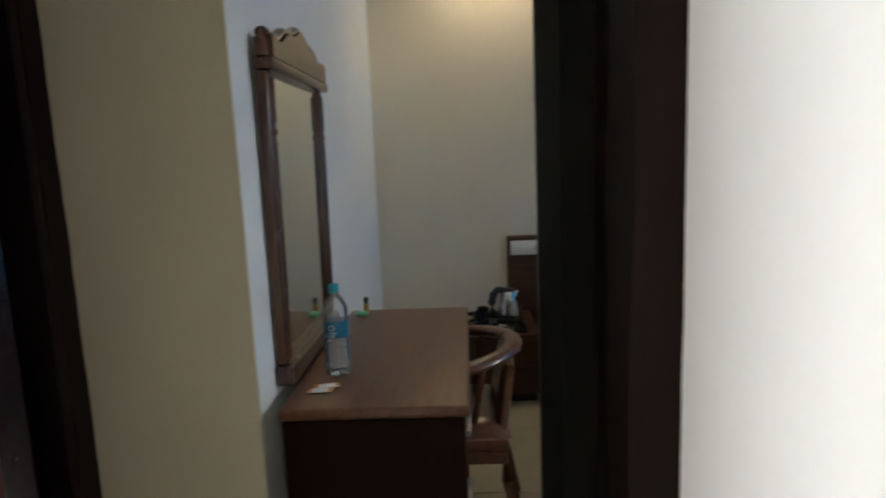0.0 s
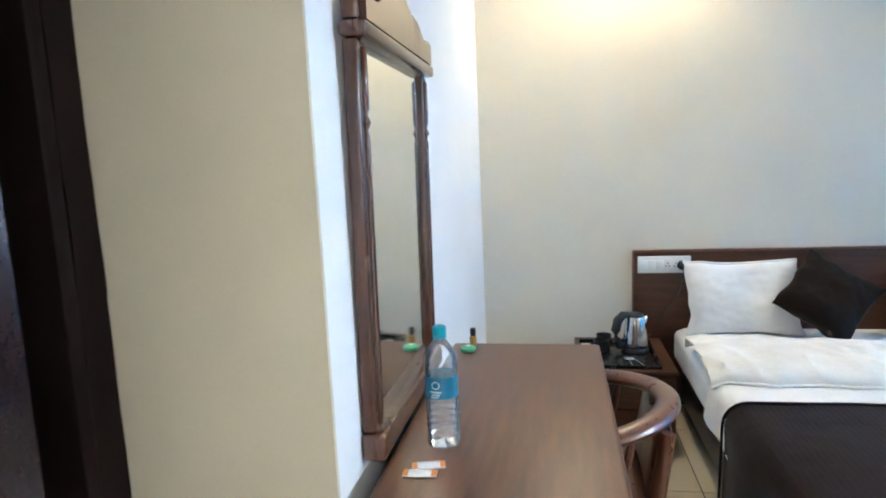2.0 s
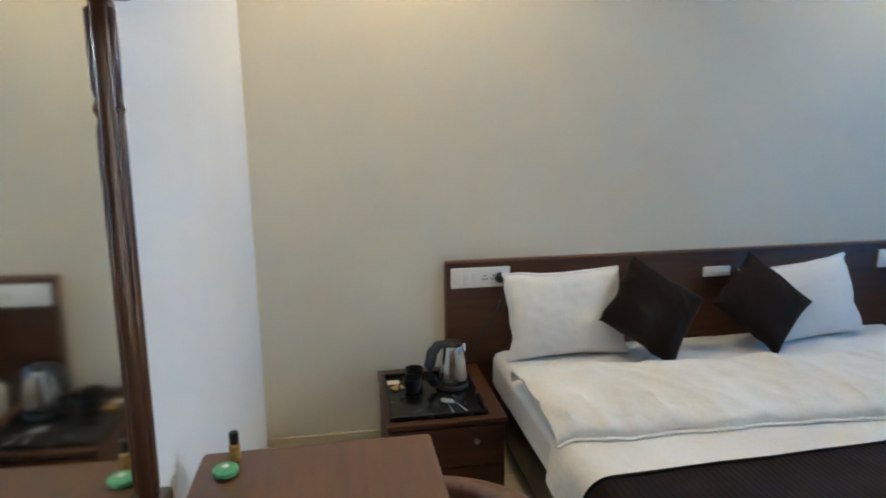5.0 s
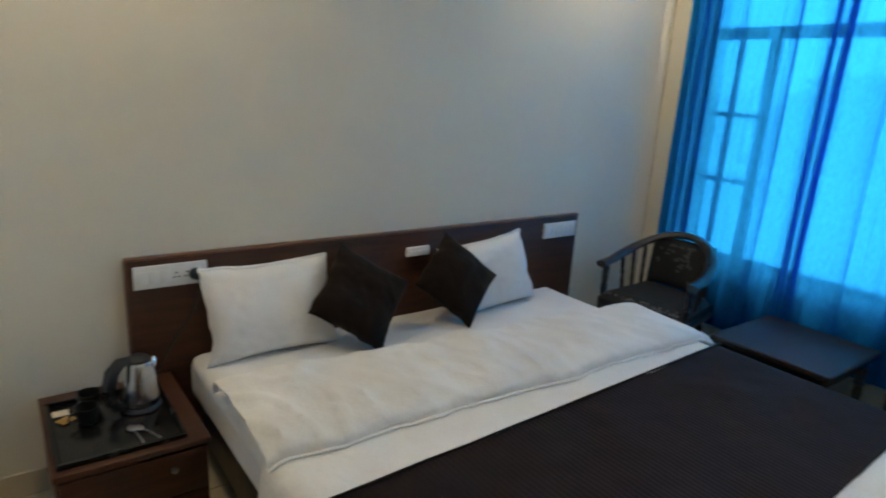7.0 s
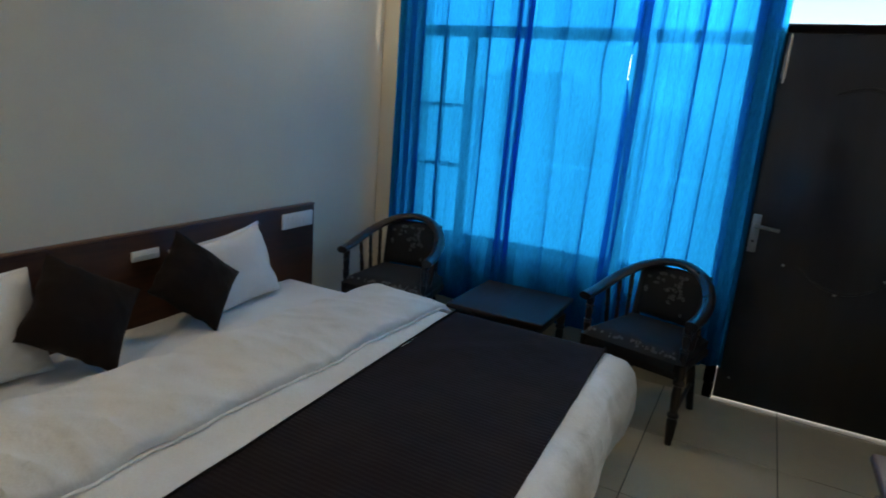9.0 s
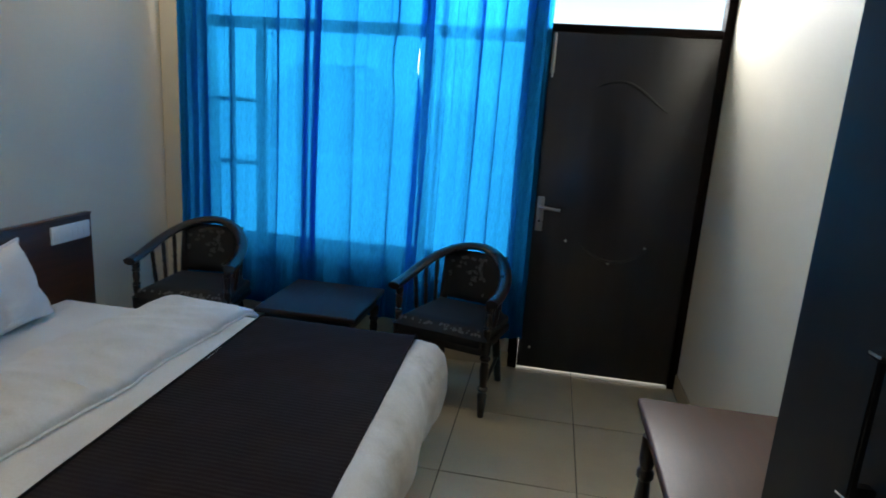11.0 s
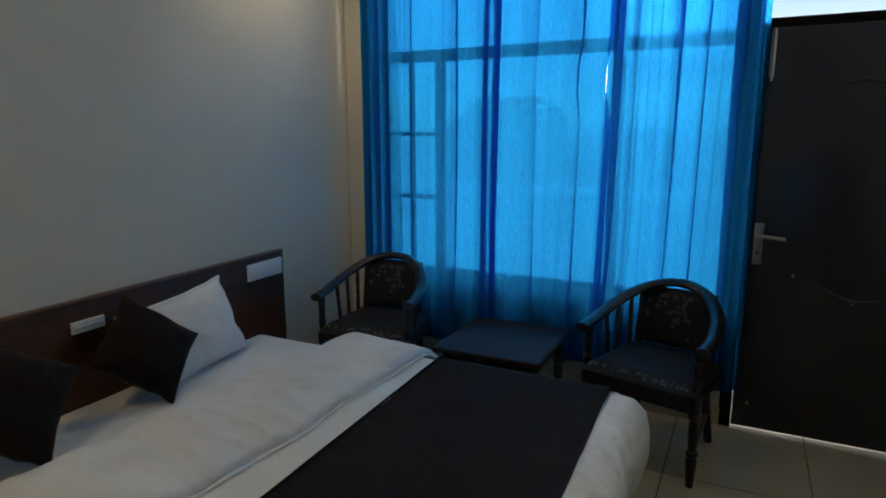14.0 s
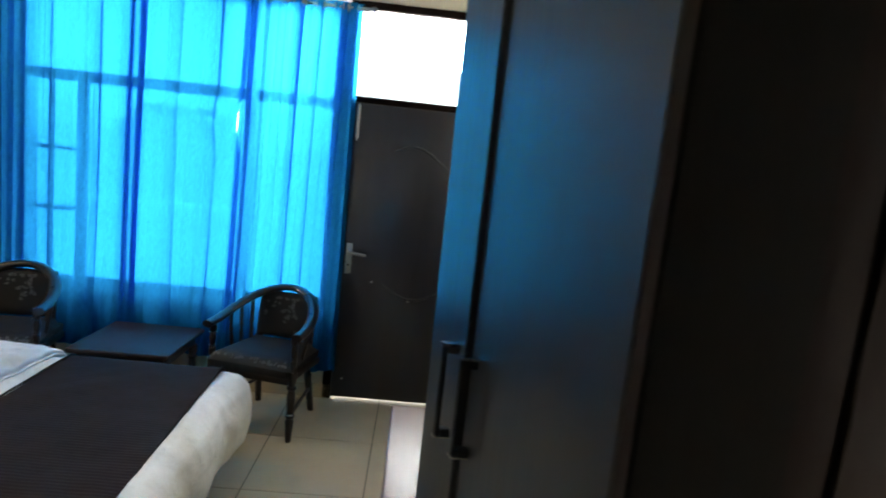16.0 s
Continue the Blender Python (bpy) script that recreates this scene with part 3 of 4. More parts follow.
def armchair(label, wood, group, flowers, seat_cloth, base=0.625, rise=0.165):
    """A barrel armchair facing -x: bent rail, turned legs, spindles, padded back and seat."""
    c = thing("armchair", label, "chair", group)
    def rail(s):
        a = math.pi * s
        x = -0.20 + 0.46 * math.sin(a) ** 0.75
        return Vector((x, -0.275 * math.cos(a), base + rise * math.sin(a) ** 1.2))
    part("arm_rail", tube(bmesh.new(), [rail(i / 32) + Vector((-0.03 if i in (0, 32) else 0, 0, 0)) for i in range(33)], 0.033, 12, 0.66), wood, c)
    for x, y in ((-0.20, -0.255), (-0.20, 0.255)):
        part("front_leg", lathe(bmesh.new(), turned(0, 0.42, 0.026), Matrix.Translation((x, y, 0)), 12), wood, c)
        part("arm_post", lathe(bmesh.new(), turned(0.42, base - 0.007, 0.021), Matrix.Translation((x, y, 0)), 12), wood, c)
    for y in (-0.17, 0.17):
        part("back_leg", tube(bmesh.new(), ((0.27, y * 1.1, 0), (0.22, y, 0.25), (0.20, y, 0.45), (0.235, y, base + rise - 0.03)), (0.02, 0.024, 0.024, 0.018), 10), wood, c)
    for sgn in (-1, 1):
        for s in (0.10, 0.17, 0.24):
            p = rail(s if sgn < 0 else 1 - s)
            foot = Vector((p.x * 0.8 - 0.02, p.y * 0.88, 0.43))
            h = p.z - 0.43
            pts = [foot.lerp(p, t) for t in (0, .15, .3, .45, .5, .55, .7, .85, .98)]
            part("spindle", tube(bmesh.new(), pts, (0.009, 0.011, 0.012, 0.009, 0.014, 0.009, 0.012, 0.011, 0.009), 8), wood, c)
    def seat(u, v):
        x, y = -0.25 + 0.48 * u, (v - 0.5) * (0.53 - 0.10 * u)
        e = min(u, 1 - u, v, 1 - v)
        return (x, y, 0.43 + 0.05 * min(1, e / 0.12) ** 0.5)
    bm = surface(seat, 14, 14)
    box(bm, -0.245, -0.235, 0.385, 0.225, 0.235, 0.432, 0.01)
    part("seat", bm, seat_cloth, c, "black floral upholstered seat" if flowers else "")
    part("seat_frame", block(-0.235, -0.245, 0.345, 0.215, 0.245, 0.387, 0.008), wood, c)
    def back(u, v):
        y = (u - 0.5) * 0.38
        e = min(u, 1 - u, v, 1 - v)
        return (0.215 + 0.035 * v - 0.28 * y * y - 0.035 * min(1, e / 0.15) ** 0.5, y, 0.47 + (base + rise - 0.50) * v)
    bm = surface(back, 12, 12)
    tag = surface(lambda u, v: (0.225 + 0.035 * v - 0.28 * ((u - 0.5) * 0.38) ** 2, (u - 0.5) * 0.38, 0.47 + (base + rise - 0.50) * v), 12, 12)
    me = bpy.data.meshes.new("tmp")
    tag.to_mesh(me)
    bm.from_mesh(me)
    tag.free()
    bpy.data.meshes.remove(me)
    bmesh.ops.remove_doubles(bm, verts=bm.verts, dist=0.0135)
    pad = part("backrest", bm, seat_cloth, c, "black floral upholstered back panel" if flowers else "")
    if flowers:
        rnd = random.Random(5)
        bm = bmesh.new()
        for k in range(34):
            u, v = rnd.gauss(0.5, 0.16), rnd.gauss(0.68, 0.15)
            u, v = min(0.85, max(0.15, u)), min(0.88, max(0.2, v))
            x, y, z = back(u, v)
            for j in range(5):
                a = j * 1.257 + rnd.random()
                rr = rnd.uniform(0.004, 0.009)
                bmesh.ops.create_circle(bm, cap_ends=True, segments=6, radius=rr * 0.7, matrix=Matrix.Translation((x - 0.0025, y + rr * math.cos(a), z + rr * math.sin(a))) @ pose(0, 0, 0, 0, -90, 0))
        tagged(part("flower_print", bm, FLOWER, pad, "pale flower print", False), kind="stuff")
        bm = bmesh.new()
        for k in range(46):
            v = rnd.uniform(0.06, 0.94)
            x, y, z = seat(0.02 + 0.05 * rnd.random(), v)
            bmesh.ops.create_circle(bm, cap_ends=True, segments=6, radius=rnd.uniform(0.004, 0.009), matrix=Matrix.Translation((x - 0.006, y, z + 0.004)) @ pose(0, 0, 0, 0, -60, 0))
        tagged(part("flower_print", bm, FLOWER, pad, "pale flower print", False), kind="stuff")
    part("stretcher", tube(bmesh.new(), ((-0.20, -0.255, 0.16), (0.23, -0.18, 0.16)), 0.011), wood, c)
    part("stretcher", tube(bmesh.new(), ((-0.20, 0.255, 0.16), (0.23, 0.18, 0.16)), 0.011), wood, c)
    return c


desk_chair = armchair("polished brown wooden armchair pushed under the dressing table", CHAIRWOOD, "", False, CHAIRWOOD, 0.665, 0.045)
desk_chair.matrix_basis = pose(0.12, 2.43, 0, 0, 0, 0)
seat_chair = armchair("black lacquered armchair with floral seat by the window", DARKWOOD, "armchairs by the window", True, UPHOL)
seat_chair.matrix_basis = pose(3.24, 2.08, 0, 0, 0, -14)
copy_thing(seat_chair, pose(3.22, 3.62, 0, 0, 0, 8))


def coffee_table():
    t = thing("coffee_table", "low square dark polished coffee table by the window", "table")
    part("tabletop", block(2.97, 2.575, 0.42, 3.56, 3.14, 0.45, 0.008, 3), TABLETOP, t)
    part("apron", block(3.01, 2.615, 0.35, 3.52, 3.10, 0.42, 0.004), WENGE, t)
    for x in (3.02, 3.51):
        for y in (2.625, 3.09):
            part("leg", lathe(bmesh.new(), turned(0, 0.352, 0.027), Matrix.Translation((x, y, 0)), 12), DARKWOOD, t)
    return t


coffee_table()


# ---- dressing table, mirror and what lies there ----
def dressing_table():
    t = thing("dressing_table", "brown laminate dressing table with a drawer pedestal", "desk")
    part("tabletop", block(-0.288, 1.705, 0.732, 0.215, 2.762, 0.765, 0.012, 3), DESKTOP, t)
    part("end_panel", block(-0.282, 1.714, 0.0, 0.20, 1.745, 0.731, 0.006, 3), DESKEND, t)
    part("end_panel", block(-0.275, 2.72, 0.0, 0.195, 2.745, 0.731, 0.004), WOOD, t)
    part("back_panel", block(-0.275, 1.746, 0.3, -0.255, 2.719, 0.731, 0.003), WOOD, t)
    part("pedestal", block(-0.25, 1.746, 0.08, 0.175, 2.10, 0.731, 0.004), WOOD, t)
    for k in range(3):
        z = 0.10 + k * 0.21
        dr = part("drawer_front", block(0.1755, 1.752, z, 0.195, 2.095, z + 0.2, 0.005), WOOD, t)
        part("pull_handle", block(0.1955, 1.86, z + 0.085, 0.215, 1.98, z + 0.105, 0.005), CHROME, dr, "chrome drawer handle")
    part("modesty_drawer", block(-0.25, 2.105, 0.64, 0.185, 2.715, 0.731, 0.004), WOOD, t)
    return t


dressing_table()


def mirror():
    """Built standing at the origin, glass towards +x; leans a little off the wall."""
    m = thing("mirror", "tall wall mirror in a carved dark wooden frame", "mirror")
    d, w, pw = 0.032, 0.65, 0.046
    for y, s in ((0.0, 1), (w - pw, -1)):
        p = part("side_post", block(0, y, 0.06, d, y + pw, 0.885, 0.007, 3), POLISH, m)
        inner = y + pw - 0.012 if s > 0 else y + 0.012
        part("half_column", lathe(bmesh.new(), ((0.004, 0), (0.007, 0.02), (0.007, 0.62), (0.004, 0.635), (0.010, 0.65), (0.004, 0.665), (0.008, 0.68), (0.008, 0.795), (0.005, 0.80)), Matrix.Translation((d + 0.001, inner, 0.07)), 10), POLISH, p)
    part("bottom_rail", block(-0.002, -0.008, 0, d + 0.02, w + 0.008, 0.0595, 0.010, 3), POLISH, m)
    part("cross_rail", block(-0.002, -0.012, 0.8855, d + 0.022, w + 0.012, 0.918, 0.009, 3), POLISH, m)
    def top(s):
        return 0.975 + 0.062 * (0.5 - 0.5 * math.cos(2 * math.pi * s)) ** 1.2 - 0.014 * math.sin(4 * math.pi * s) ** 2
    part("crest_board", surface(lambda u, v: (d - 0.010, 0.01 + (w - 0.02) * u, 0.9185 + (top(u) - 0.9185) * v), 32, 4, -0.03), POLISH, m)
    part("crest_moulding", tube(bmesh.new(), [(d - 0.004, -0.012 + (w + 0.024) * i / 36, top(i / 36) + 0.004) for i in range(37)], 0.019, 10, 0.8), POLISH, m)
    part("end_block", block(0, -0.006, 0.9185, d + 0.008, 0.05, 0.972, 0.008), POLISH, m)
    part("end_block", block(0, w - 0.05, 0.9185, d + 0.008, w + 0.006, 0.972, 0.008), POLISH, m)
    part("mirror_glass", block(0.010, pw + 0.0005, 0.06, 0.018, w - pw - 0.0005, 0.885), MIRROR, m, "plain silvered mirror glass", False)
    m.matrix_basis = pose(WEST + 0.003, 1.88, 0.767, 0, 0.7, 0)
    return m


mirror()


def bottle(x, y, z):
    b = thing("water_bottle", "clear plastic water bottle with teal cap and label", "bottle")
    prof = [(0.030, 0.0), (0.040, 0.006)]
    for k in range(6):
        prof += [(0.0412, 0.016 + k * 0.018), (0.0412, 0.020 + k * 0.018), (0.0375, 0.025 + k * 0.018), (0.0375, 0.029 + k * 0.018)]
    prof += [(0.041, 0.125), (0.0395, 0.13), (0.0395, 0.185), (0.041, 0.19), (0.0385, 0.198), (0.041, 0.207), (0.038, 0.228), (0.030, 0.248), (0.017, 0.266), (0.0135, 0.272), (0.0135, 0.282)]
    m = Matrix.Translation((x, y, z + 0.001)) @ Matrix.Diagonal((0.93, 0.93, 0.91, 1))
    part("bottle_body", lathe(bmesh.new(), prof, m, 28), PET, b)
    lab = bmesh.new()
    lathe(lab, ((0.0402, 0.131), (0.0404, 0.132), (0.0404, 0.183), (0.0402, 0.184)), m, 28)
    lab.faces.ensure_lookup_table()
    bmesh.ops.delete(lab, geom=[f for f in lab.faces if len(f.verts) > 4], context="FACES")
    lb = part("label", lab, LABEL, b, "teal printed label")
    bm = bmesh.new()
    for k, (a0, a1, h) in enumerate(((-2.1, -1.4, 0.150), (-2.0, -1.5, 0.143), (-2.05, -1.6, 0.137))):
        pts = [(x + 0.0380 * math.cos(a0 + (a1 - a0) * i / 8), y + 0.0380 * math.sin(a0 + (a1 - a0) * i / 8), z + 0.91 * h) for i in range(9)]
        tube(bm, pts, 0.0014, 4)
    ring = [(x + 0.0381 * math.cos(-1.75 + 0.22 * math.cos(q)), y + 0.0381 * math.sin(-1.75 + 0.22 * math.cos(q)), z + 0.152 + 0.008 * math.sin(q)) for q in [i * math.pi / 8 for i in range(17)]]
    tube(bm, ring, 0.0012, 4)
    part("label_print", bm, PAPER, lb, "white printed marks")
    part("cap", lathe(bmesh.new(), ((0.0155, 0.281), (0.0165, 0.284), (0.0165, 0.300), (0.014, 0.303)), m, 20), TEAL, b)
    part("neck_ring", lathe(bmesh.new(), ((0.016, 0.2745), (0.0175, 0.276), (0.016, 0.279)), m, 20), TEAL, b)
    return b


DT = 0.765
bottle(-0.178, 1.975, DT)


def sachet(x, y, turn):
    s = thing("sachet", "small white and orange paper sugar sachet", "sachet", "sachets on the dressing table")
    def f(u, v):
        return (-0.035 + 0.07 * u, -0.014 + 0.028 * v, 0.003 + 0.004 * math.sin(math.pi * u) * math.sin(math.pi * v))
    part("packet", surface(f, 8, 4, -0.002), PAPER, s)
    for e in (0.0, 0.84):
        part("print_band", surface(lambda u, v, e=e: (f(e + 0.16 * u, v)[0], f(e, v)[1], f(e + 0.16 * u, v)[2] + 0.0026), 3, 4), ORANGE, s)
    for k in range(4):
        part("print_bar", surface(lambda u, v, k=k: (-0.018 + 0.011 * k + 0.007 * u, 0.000 + 0.006 * v, f(0.25 + 0.16 * k, 0.6)[2] + 0.0014), 1, 1), ORANGE, s)
    s.matrix_basis = pose(x, y, DT, 0, 0, turn)
    return s


sachet(-0.192, 1.867, 14)
sachet(-0.203, 1.832, 4)
s = thing("soap", "round green wrapped soap on the dressing table", "soap")
part("wrapper", lathe(bmesh.new(), ((0.022, 0.0), (0.026, 0.004), (0.026, 0.012), (0.020, 0.017), (0.004, 0.018)), Matrix.Translation((-0.222, 2.66, DT + 0.001)), 20), GREEN, s)
part("wrapper_fold", lathe(bmesh.new(), ((0.008, 0.0175), (0.003, 0.021)), Matrix.Translation((-0.222, 2.66, DT + 0.001)), 10), PAPER, s)
s = thing("toiletry_bottle", "tiny amber toiletry bottle with a black cap", "bottle")
m4 = Matrix.Translation((-0.212, 2.715, DT + 0.001))
part("vial", lathe(bmesh.new(), ((0.010, 0), (0.012, 0.003), (0.012, 0.034), (0.007, 0.038)), m4, 14), AMBER, s)
part("cap", lathe(bmesh.new(), ((0.009, 0.0385), (0.010, 0.040), (0.010, 0.062), (0.008, 0.064)), m4, 14), BLACKP, s)


# ---- wardrobe and side table ----
NEAR, FAR, FRONT0, FRONT1 = 0.312, 1.16, 0.985, 1.172


def splay(x, out=0.0):
    """Depth of the wardrobe's splayed front at x, plus a distance proud of it."""
    return FRONT0 + (FRONT1 - FRONT0) * (x - NEAR) / (FAR - NEAR) + out


def splayed(x0, x1, z0, z1, a, b, bevel=0.0, back=None):
    """A board that follows the splayed front between two depths proud of it."""
    bm = block(x0, 0.0, z0, x1, 1.0, z1)
    for v in bm.verts:
        v.co.y = splay(v.co.x, b) if v.co.y > 0.5 else (splay(v.co.x, a) if back is None else back)
    if bevel:
        bmesh.ops.bevel(bm, geom=bm.edges[:], offset=bevel, segments=2, affect="EDGES")
    return bm


def wardrobe():
    w = thing("wardrobe", "tall dark wenge two-door wardrobe beside the entrance", "wardrobe")
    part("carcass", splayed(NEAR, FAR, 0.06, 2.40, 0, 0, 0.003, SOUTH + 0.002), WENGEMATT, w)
    part("plinth", splayed(NEAR + 0.02, FAR - 0.02, 0, 0.06, 0, -0.02, 0, SOUTH + 0.01), WENGE, w)
    part("cornice", splayed(NEAR - 0.008, FAR + 0.01, 2.4005, 2.43, 0, 0.03, 0.005, SOUTH + 0.002), WENGE, w)
    for x0, x1, hx, proud in ((NEAR + 0.001, 0.876, 0.836, 0.0), (0.884, FAR - 0.001, 0.930, 0.012)):
        dr = part("wardrobe_door", splayed(x0, x1, 0.07, 2.395, 0.0005, 0.021 + proud, 0.003), WENGE, w)
        base = 0.021 + proud
        h = part("handle", splayed(hx - 0.012, hx + 0.012, 1.065, 1.277, base + 0.027, base + 0.039, 0.003), BLACKP, dr, "black bar handle with chrome ends")
        for z in (1.065, 1.259):
            part("handle_foot", splayed(hx - 0.010, hx + 0.010, z, z + 0.018, base + 0.0003, base + 0.0267, 0.002), BLACKP, h)
        part("handle_end", splayed(hx - 0.012, hx + 0.012, 1.2772, 1.2822, base + 0.002, base + 0.038), STEEL, h)
        part("handle_end", splayed(hx - 0.012, hx + 0.012, 1.0608, 1.0648, base + 0.002, base + 0.038), STEEL, h)
    return w


wardrobe()


def side_table():
    t = thing("side_table", "brown wood-topped table against the wall by the wardrobe", "table")
    part("tabletop", block(1.20, SOUTH + 0.003, 0.672, 1.965, 1.30, 0.70, 0.010, 3), WOOD, t)
    part("apron", block(1.24, SOUTH + 0.02, 0.58, 1.925, 1.262, 0.6715, 0.004), DARKWOOD, t)
    for x in (1.245, 1.92):
        for y in (SOUTH + 0.05, 1.25):
            part("leg", lathe(bmesh.new(), turned(0, 0.59, 0.026), Matrix.Translation((x, y, 0)), 12), DARKWOOD, t)
    part("shelf", block(1.245, SOUTH + 0.05, 0.2, 1.92, 1.25, 0.222, 0.004), DARKWOOD, t)
    return t


side_table()


# ---- bed ----
BX0, BX1, BY0 = 0.70, 2.74, 2.12
h = thing("headboard", "walnut laminate headboard panel fixed along the wall", "headboard")
part("panel", block(0.478, 4.082, 0.02, 2.958, NORTH - 0.0005, 0.872, 0.003), WOOD, h)
part("top_lipping", block(0.474, 4.078, 0.8725, 2.962, NORTH - 0.0005, 0.882, 0.002), DESKTOP, h)
part("edge_lipping", block(0.471, 4.078, 0.02, 0.4775, NORTH - 0.0005, 0.872, 0.001), DESKTOP, h)


def switch_board(x0, x1, z0, z1, plug):
    s = thing("switch_board", "white plastic switch and socket plate on the headboard", "switch plate", "headboard switch plates")
    p = part("plate", block(x0, 4.070, z0, x1, 4.0815, z1, 0.004), WHITEP, s)
    n = max(2, int((x1 - x0) / 0.04))
    for k in range(n):
        a = x0 + 0.014 + k * (x1 - x0 - 0.028) / n
        b = a + (x1 - x0 - 0.028) / n - 0.003
        if plug and 2 < k < 5:
            for q in range(3):
                part("socket_hole", lathe(bmesh.new(), ((0.004, 0), (0.004, 0.001)), pose((a + b) / 2 + (q - 1) * 0.008, 4.0702, (z0 + z1) / 2 + (0.008 if q == 1 else -0.008), 90, 0, 0), 8), BLACKP, p)
        else:
            part("rocker", block(a, 4.066, z0 + 0.02, b, 4.0698, z1 - 0.02, 0.002), WHITEP, p)
    return s


switch_board(0.497, 0.768, 0.760, 0.851, True)
switch_board(2.672, 2.934, 0.752, 0.843, False)
switch_board(1.72, 1.86, 0.752, 0.80, False)
s = thing("plug", "black plug in the headboard socket", "plug")
part("plug_body", lathe(bmesh.new(), ((0.024, 0), (0.026, 0.006), (0.020, 0.028), (0.009, 0.045)), pose(0.722, 4.069, 0.803, 90, 0, 0), 14), BLACKP, s)
part("cable", tube(bmesh.new(), ((0.722, 4.026, 0.80), (0.72, 4.015, 0.76), (0.70, 4.04, 0.66), (0.62, 4.068, 0.52), (0.56, 4.05, 0.43), (0.52, 3.94, 0.432)), 0.004, 6), BLACKP, s)

b = thing("bed", "dark wooden double bed with a low box base", "bed")
part("box", block(0.725, 2.16, 0.05, BX1 - 0.03, 4.08, 0.275, 0.008), WENGE, b)
for x in (0.80, 2.64):
    for y in (2.24, 4.0):
        part("foot", block(x - 0.03, y - 0.03, 0, x + 0.03, y + 0.03, 0.0498), WENGE, b)


def soft_slab(x0, y0, z0, x1, y1, z1, r, bump=0.006, n=40, seed=0.0):
    """A padded slab with rounded edges and an uneven top."""
    bm = block(x0, y0, z0, x1, y1, z1)
    bmesh.ops.subdivide_edges(bm, edges=bm.edges[:], cuts=n, use_grid_fill=True)
    c = Vector(((x0 + x1) / 2, (y0 + y1) / 2, (z0 + z1) / 2))
    half = Vector(((x1 - x0) / 2, (y1 - y0) / 2, (z1 - z0) / 2))
    rr = min(r, half.z * 0.98)
    for v in bm.verts:
        d = v.co - c
        core = Vector([max(-half[i] + rr, min(half[i] - rr, d[i])) for i in range(3)])
        e = d - core
        if e.length > 1e-6:
            d = core + e.normalized() * rr
        p = c + d
        p.z += bump * wobble(p.x + seed, p.y, 0, 4) + bump * 0.5 * wobble(p.x, p.y + seed, 1, 11)
        p.x += bump * 0.5 * wobble(p.y, p.z, seed, 5)
        p.y += bump * 0.5 * wobble(p.x, p.z, seed + 3, 5)
        v.co = p
    return bm


m = thing("mattress", "thick mattress in a white fitted sheet", "mattress")
part("mattress_body", soft_slab(BX0 - 0.02, BY0 + 0.02, 0.276, BX1, 4.078, 0.468, 0.05, 0.004), SHEET, m)


def drape(xs, y0, y1, top, nx, ny, seed, amp, skew=0.0):
    """Cloth laid over the bed: xs are (x, z) of its cross-section."""
    L = [0]
    for a, c in zip(xs, xs[1:]):
        L.append(L[-1] + math.hypot(c[0] - a[0], c[1] - a[1]))
    def f(u, v):
        s = u * L[-1]
        k = max(i for i in range(len(L) - 1) if L[i] <= s + 1e-9)
        q = (s - L[k]) / (L[k + 1] - L[k])
        x, z = xs[k][0] + q * (xs[k + 1][0] - xs[k][0]), xs[k][1] + q * (xs[k + 1][1] - xs[k][1])
        y = y0 + (y1 - y0) * v - skew * (BX1 - x) / 2
        z -= 0.9 * max(0.0, 2.15 - y) if skew else 0.0
        hang = max(0.0, top - z)
        x += 0.03 * min(1, hang / 0.15) * wobble(y * 0.8, seed, 0, 5)
        y += 0.012 * wobble(x, seed + 2, v, 3) * (1 if v > 0.5 else 0.4)
        z += amp * wobble(x + seed, y, 0, 4.5) + amp * 0.6 * wobble(x, y + seed, 2, 12)
        return (x, y, z)
    return surface(f, nx, ny)


def rounded(x0, x1, zl, top, zr, r=0.05):
    """Cross-section: up the left side, over, and down the right side."""
    pts = [(x0 - 0.012, zl)]
    pts += [(x0 + r - r * math.cos(a), top - r + r * math.sin(a)) for a in [i * math.pi / 12 for i in range(7)]]
    pts += [(x1 - r + r * math.sin(a), top - r + r * math.cos(a)) for a in [i * math.pi / 12 for i in range(7)]]
    pts.append((x1 + 0.012, zr))
    return pts


def solid(bm, t):
    bmesh.ops.recalc_face_normals(bm, faces=bm.faces)
    bmesh.ops.solidify(bm, geom=bm.faces[:], thickness=t)
    return bm


q = thing("duvet", "rumpled white cotton duvet folded back below the pillows", "duvet")
part("lower_layer", solid(drape(rounded(BX0 - 0.035, BX1 + 0.015, 0.33, 0.492, 0.30, 0.05), 2.16, 3.20, 0.49, 70, 40, 1.0, 0.004), 0.012), DUVET, q)


